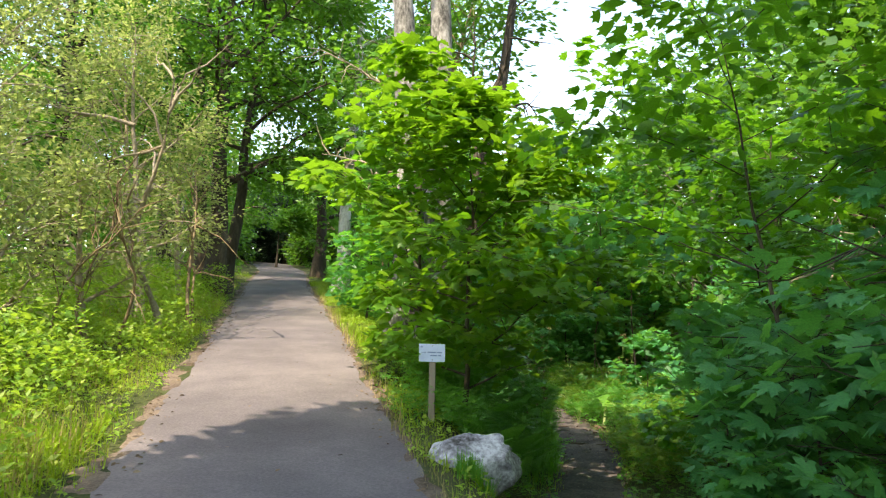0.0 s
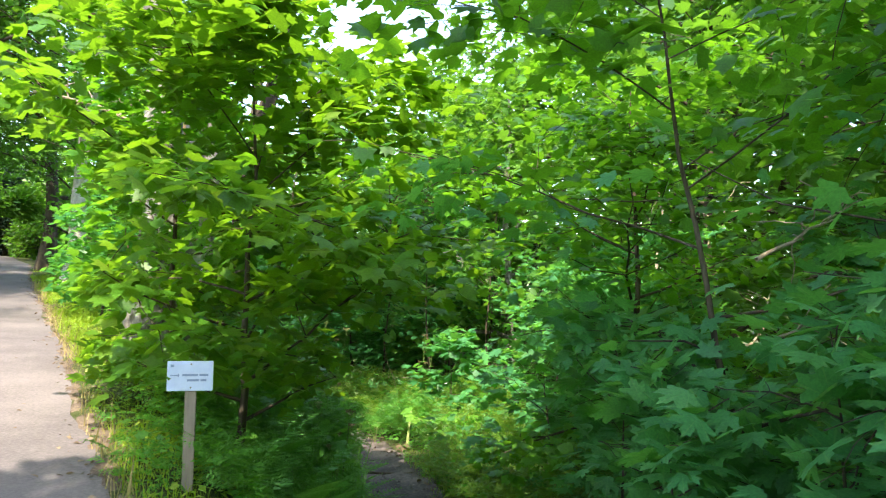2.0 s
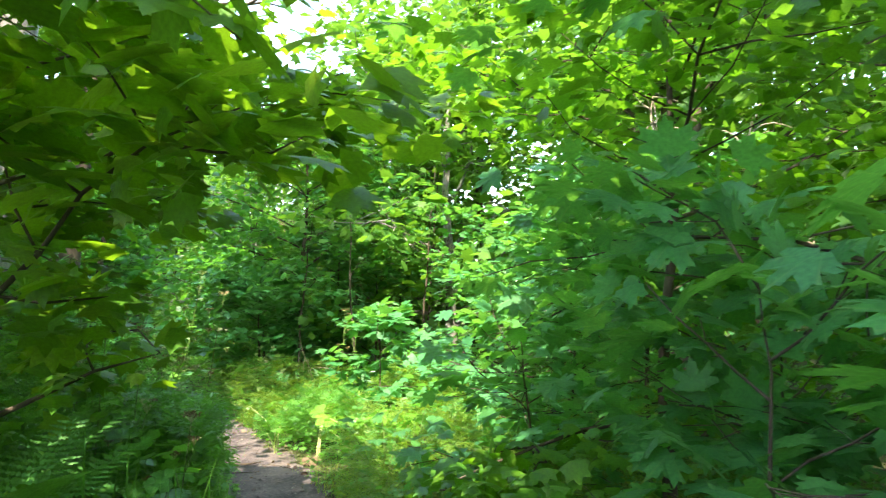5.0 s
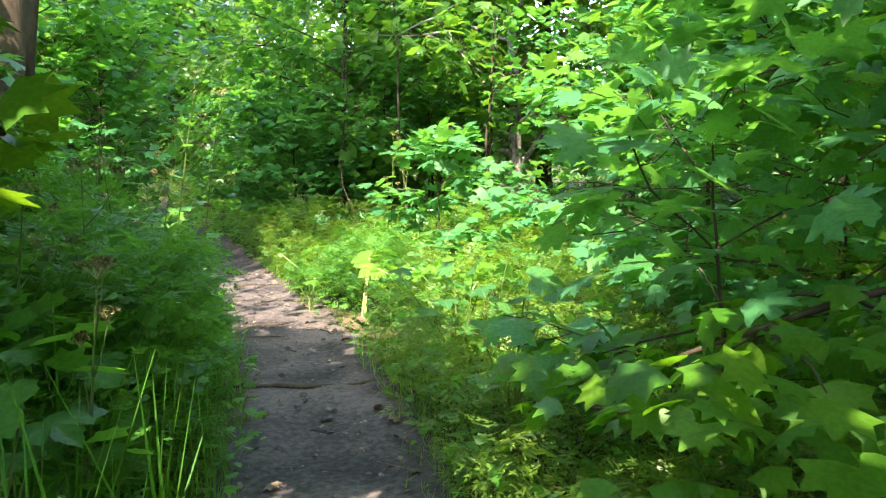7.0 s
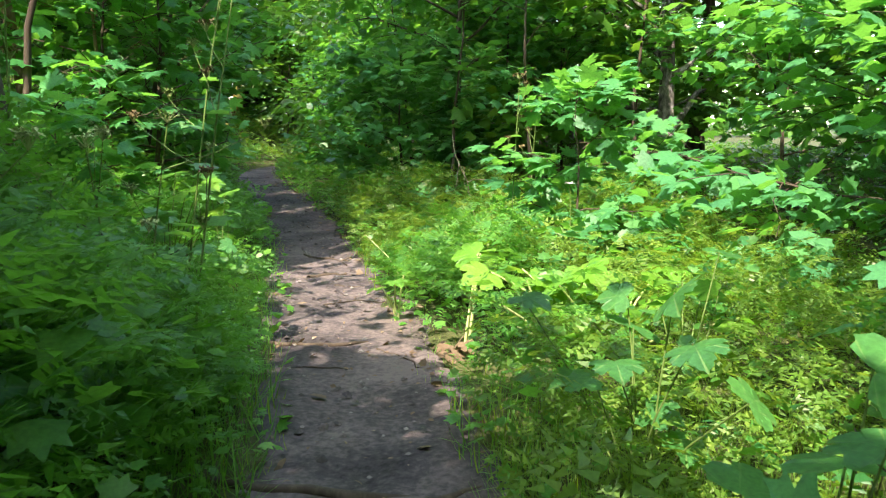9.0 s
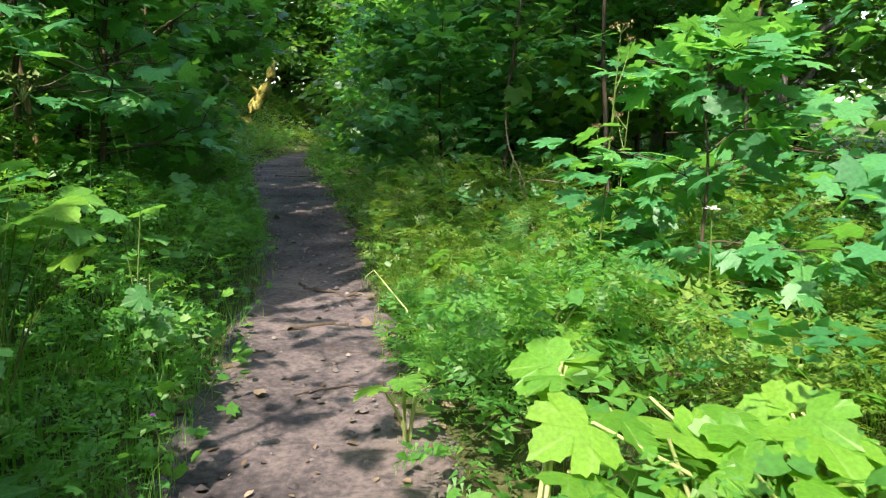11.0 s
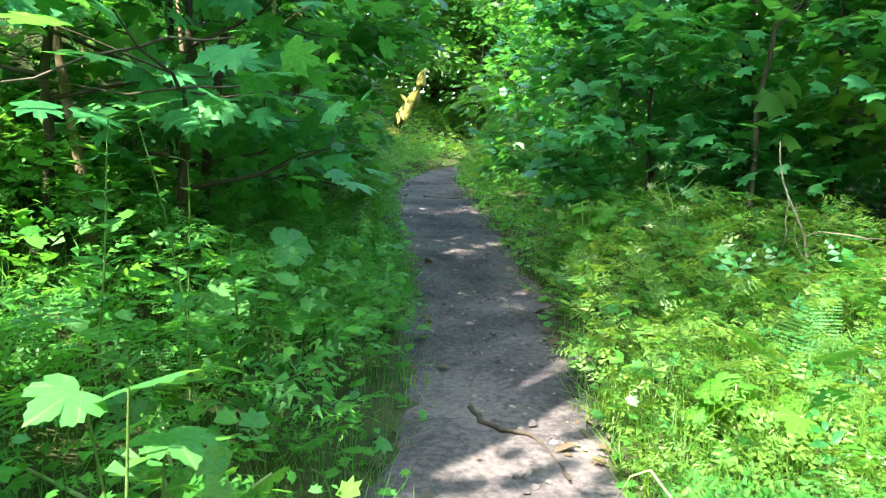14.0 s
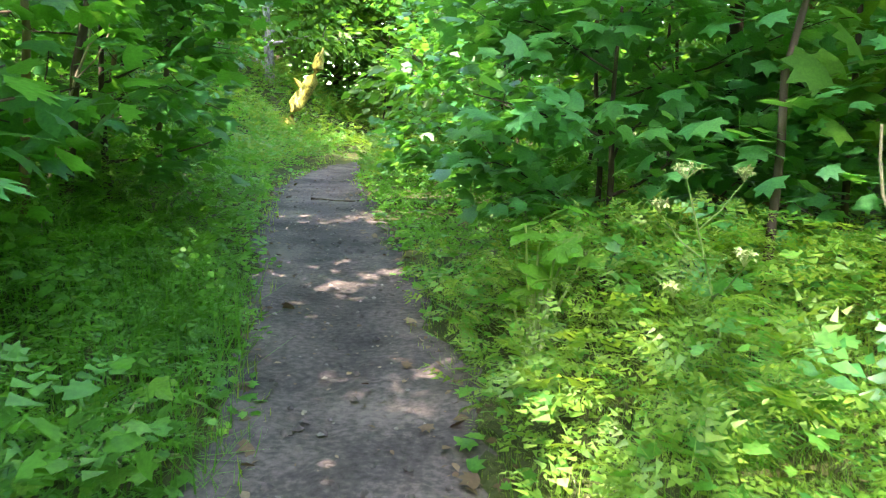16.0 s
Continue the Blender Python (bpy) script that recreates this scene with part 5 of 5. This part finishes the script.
bent = tagged(new("bent_stalk"), "snapped yellow-green herb stalk leaning over the path", "plant stalk")
bent.location = (3.4, 18.3, float(land(3.4, 18.3)) - 0.02)
tip = np.array((3.05, 19.05, -0.56)) - np.array(bent.location)
tubes("stem", [(np.array([(0, 0, 0), tip * 0.5 + (0.02, 0, 0.06), tip]), [0.006, 0.005, 0.004])], STALK, bent, 6)
tubes("snapped_tip", [(np.array([tip, tip + (-0.05, 0.05, -0.05), tip + (-0.08, 0.08, -0.14)]), [0.004, 0.003, 0.002])], STALK, bent, 6)

# ---- roots, sticks, litter on the path ----
def lying(name, pts, r, material, label, category, seed, sink=0.3):
    rg = np.random.default_rng(seed)
    p = np.array(pts, float)
    f = np.linspace(0, len(p) - 1, 14)
    x = np.interp(f, range(len(p)), p[:, 0]) + rg.normal(0, 0.012, 14)
    y = np.interp(f, range(len(p)), p[:, 1]) + rg.normal(0, 0.012, 14)
    z = land(x, y) + r * (1 - 2 * sink) + rg.normal(0, r * 0.15, 14) - 0.012
    return tagged(tubes(name, [(np.column_stack([x, y, z]), r * np.linspace(1.1, 0.45, 14))], material, None, 7), label, category)


R_LABEL = "dark exposed tree root crossing the earth path"
lying("root", [(1.95, 14.75), (2.4, 14.62), (2.9, 14.42), (3.2, 14.5)], 0.027, BARK, R_LABEL, "root", 1)
lying("root", [(2.42, 20.62), (2.55, 20.35), (2.75, 20.3), (2.9, 19.85)], 0.016, BARK, R_LABEL, "root", 2)
lying("root", [(2.45, 19.2), (2.75, 19.32), (2.95, 19.2)], 0.024, BARK, R_LABEL, "root", 3)
lying("root", [(2.1, 16.9), (2.7, 16.75), (3.2, 16.85)], 0.019, BARK, R_LABEL, "root", 4)
lying("root", [(1.0, 31.5), (1.4, 31.3), (1.8, 31.4)], 0.025, BARK, R_LABEL, "root", 6)
T_LABEL = "thin dry fallen twig lying on the path"
lying("stick", [(2.72, 18.78), (3.0, 18.66), (3.35, 18.45)], 0.0084, BARK, T_LABEL, "stick", 7, 0)
lying("stick", [(2.62, 18.0), (2.9, 18.12), (3.2, 17.95)], 0.0063, BARK, T_LABEL, "stick", 8, 0)
lying("stick", [(2.95, 16.6), (3.15, 16.3), (3.2, 16.05)], 0.0070, BARK, T_LABEL, "stick", 9, 0)
lying("stick", [(2.3, 16.35), (2.8, 16.2)], 0.0063, BARK, T_LABEL, "stick", 10, 0)
lying("stick", [(2.7, 21.9), (2.9, 21.6)], 0.0056, BARK, T_LABEL, "stick", 11, 0)
lying("stick", [(5.9, 24.5), (6.0, 24.55)], 0.0084, BARK, "thin dry stick in the undergrowth", "stick", 12, 0)


def litter(name, label, n, seed, shape, size, material, keep, box, lift=0.006, tumble=0.35):
    x, y, rg = field(n, *box, seed, keep)
    m = len(x)
    th = rg.random(m) * 6.3
    tip = unit(np.column_stack([np.cos(th), np.sin(th), rg.normal(0, 0.15, m)]))
    up = unit(np.column_stack([rg.normal(0, tumble, m), rg.normal(0, tumble, m), np.ones(m)]))
    ob = scatter(name, shape, np.column_stack([x, y, land(x, y) + lift]), tip, up, rg.uniform(size[0], size[1], m), material, free=False)
    return tagged(ob, label, "litter", kind="stuff")


ON_TRAIL = lambda x, y: np.abs(x - along(TRAIL, y)) < along(WIDTH, y) / 2 + 0.05
TRAIL_RIM = lambda x, y: np.abs(np.abs(x - along(TRAIL, y)) - along(WIDTH, y) / 2) < 0.14
litter("dead_leaves", "small dry brown leaves strewn on the path", 3200, 501, LEAF_OVAL, (0.015, 0.05), DEAD, ON_TRAIL, (0, 4, 9.5, 40))
litter("dead_leaves", "dry brown leaves gathered along the path's edges", 5000, 502, LEAF_OVAL, (0.03, 0.09), DEAD, TRAIL_RIM, (0, 4.5, 9, 40), 0.012, 0.6)
litter("dead_leaves", "dry leaf scraps along the lane's edges", 14000, 503, LEAF_OVAL, (0.02, 0.07), DEAD, lambda x, y: np.abs(np.abs(lane_u(x, y)) - 1.34 - 0.1 * lumps(x, y, 1.1)) < 0.22, (-9, 1.5, 4, 32), 0.02, 0.5)
litter("dead_leaves", "a few pale leaf scraps on the lane", 130, 504, LEAF_OVAL, (0.03, 0.07), DEAD, lambda x, y: np.abs(lane_u(x, y)) < 1.2, (-8, 1, 5, 28), 0.025, 0.2)
litter("fallen_leaves", "pale curled fallen leaves along the path", 420, 507, LEAF_FIVE, (0.05, 0.1), DEAD, lambda x, y: np.abs(np.abs(x - along(TRAIL, y)) - along(WIDTH, y) / 2 + 0.1) < 0.2, (0, 4.5, 12, 34), 0.02, 0.5)
PEBBLE = (np.array([(0, 0, .35), (.5, 0, 0), (.1, .42, 0), (-.45, .2, 0), (-.3, -.4, 0), (.25, -.38, 0)], float), np.array([(0, 1, 2), (0, 2, 3), (0, 3, 4), (0, 4, 5), (0, 5, 1)]))
litter("pebbles", "small pale stones pressed into the path", 1500, 505, PEBBLE, (0.012, 0.05), GRIT, ON_TRAIL, (0, 4, 9.5, 36), -0.002, 0.15)
litter("clods", "crumbs of dark earth on the path", 2500, 506, PEBBLE, (0.02, 0.07), EARTH, ON_TRAIL, (0, 4, 9.5, 36), -0.004, 0.2)
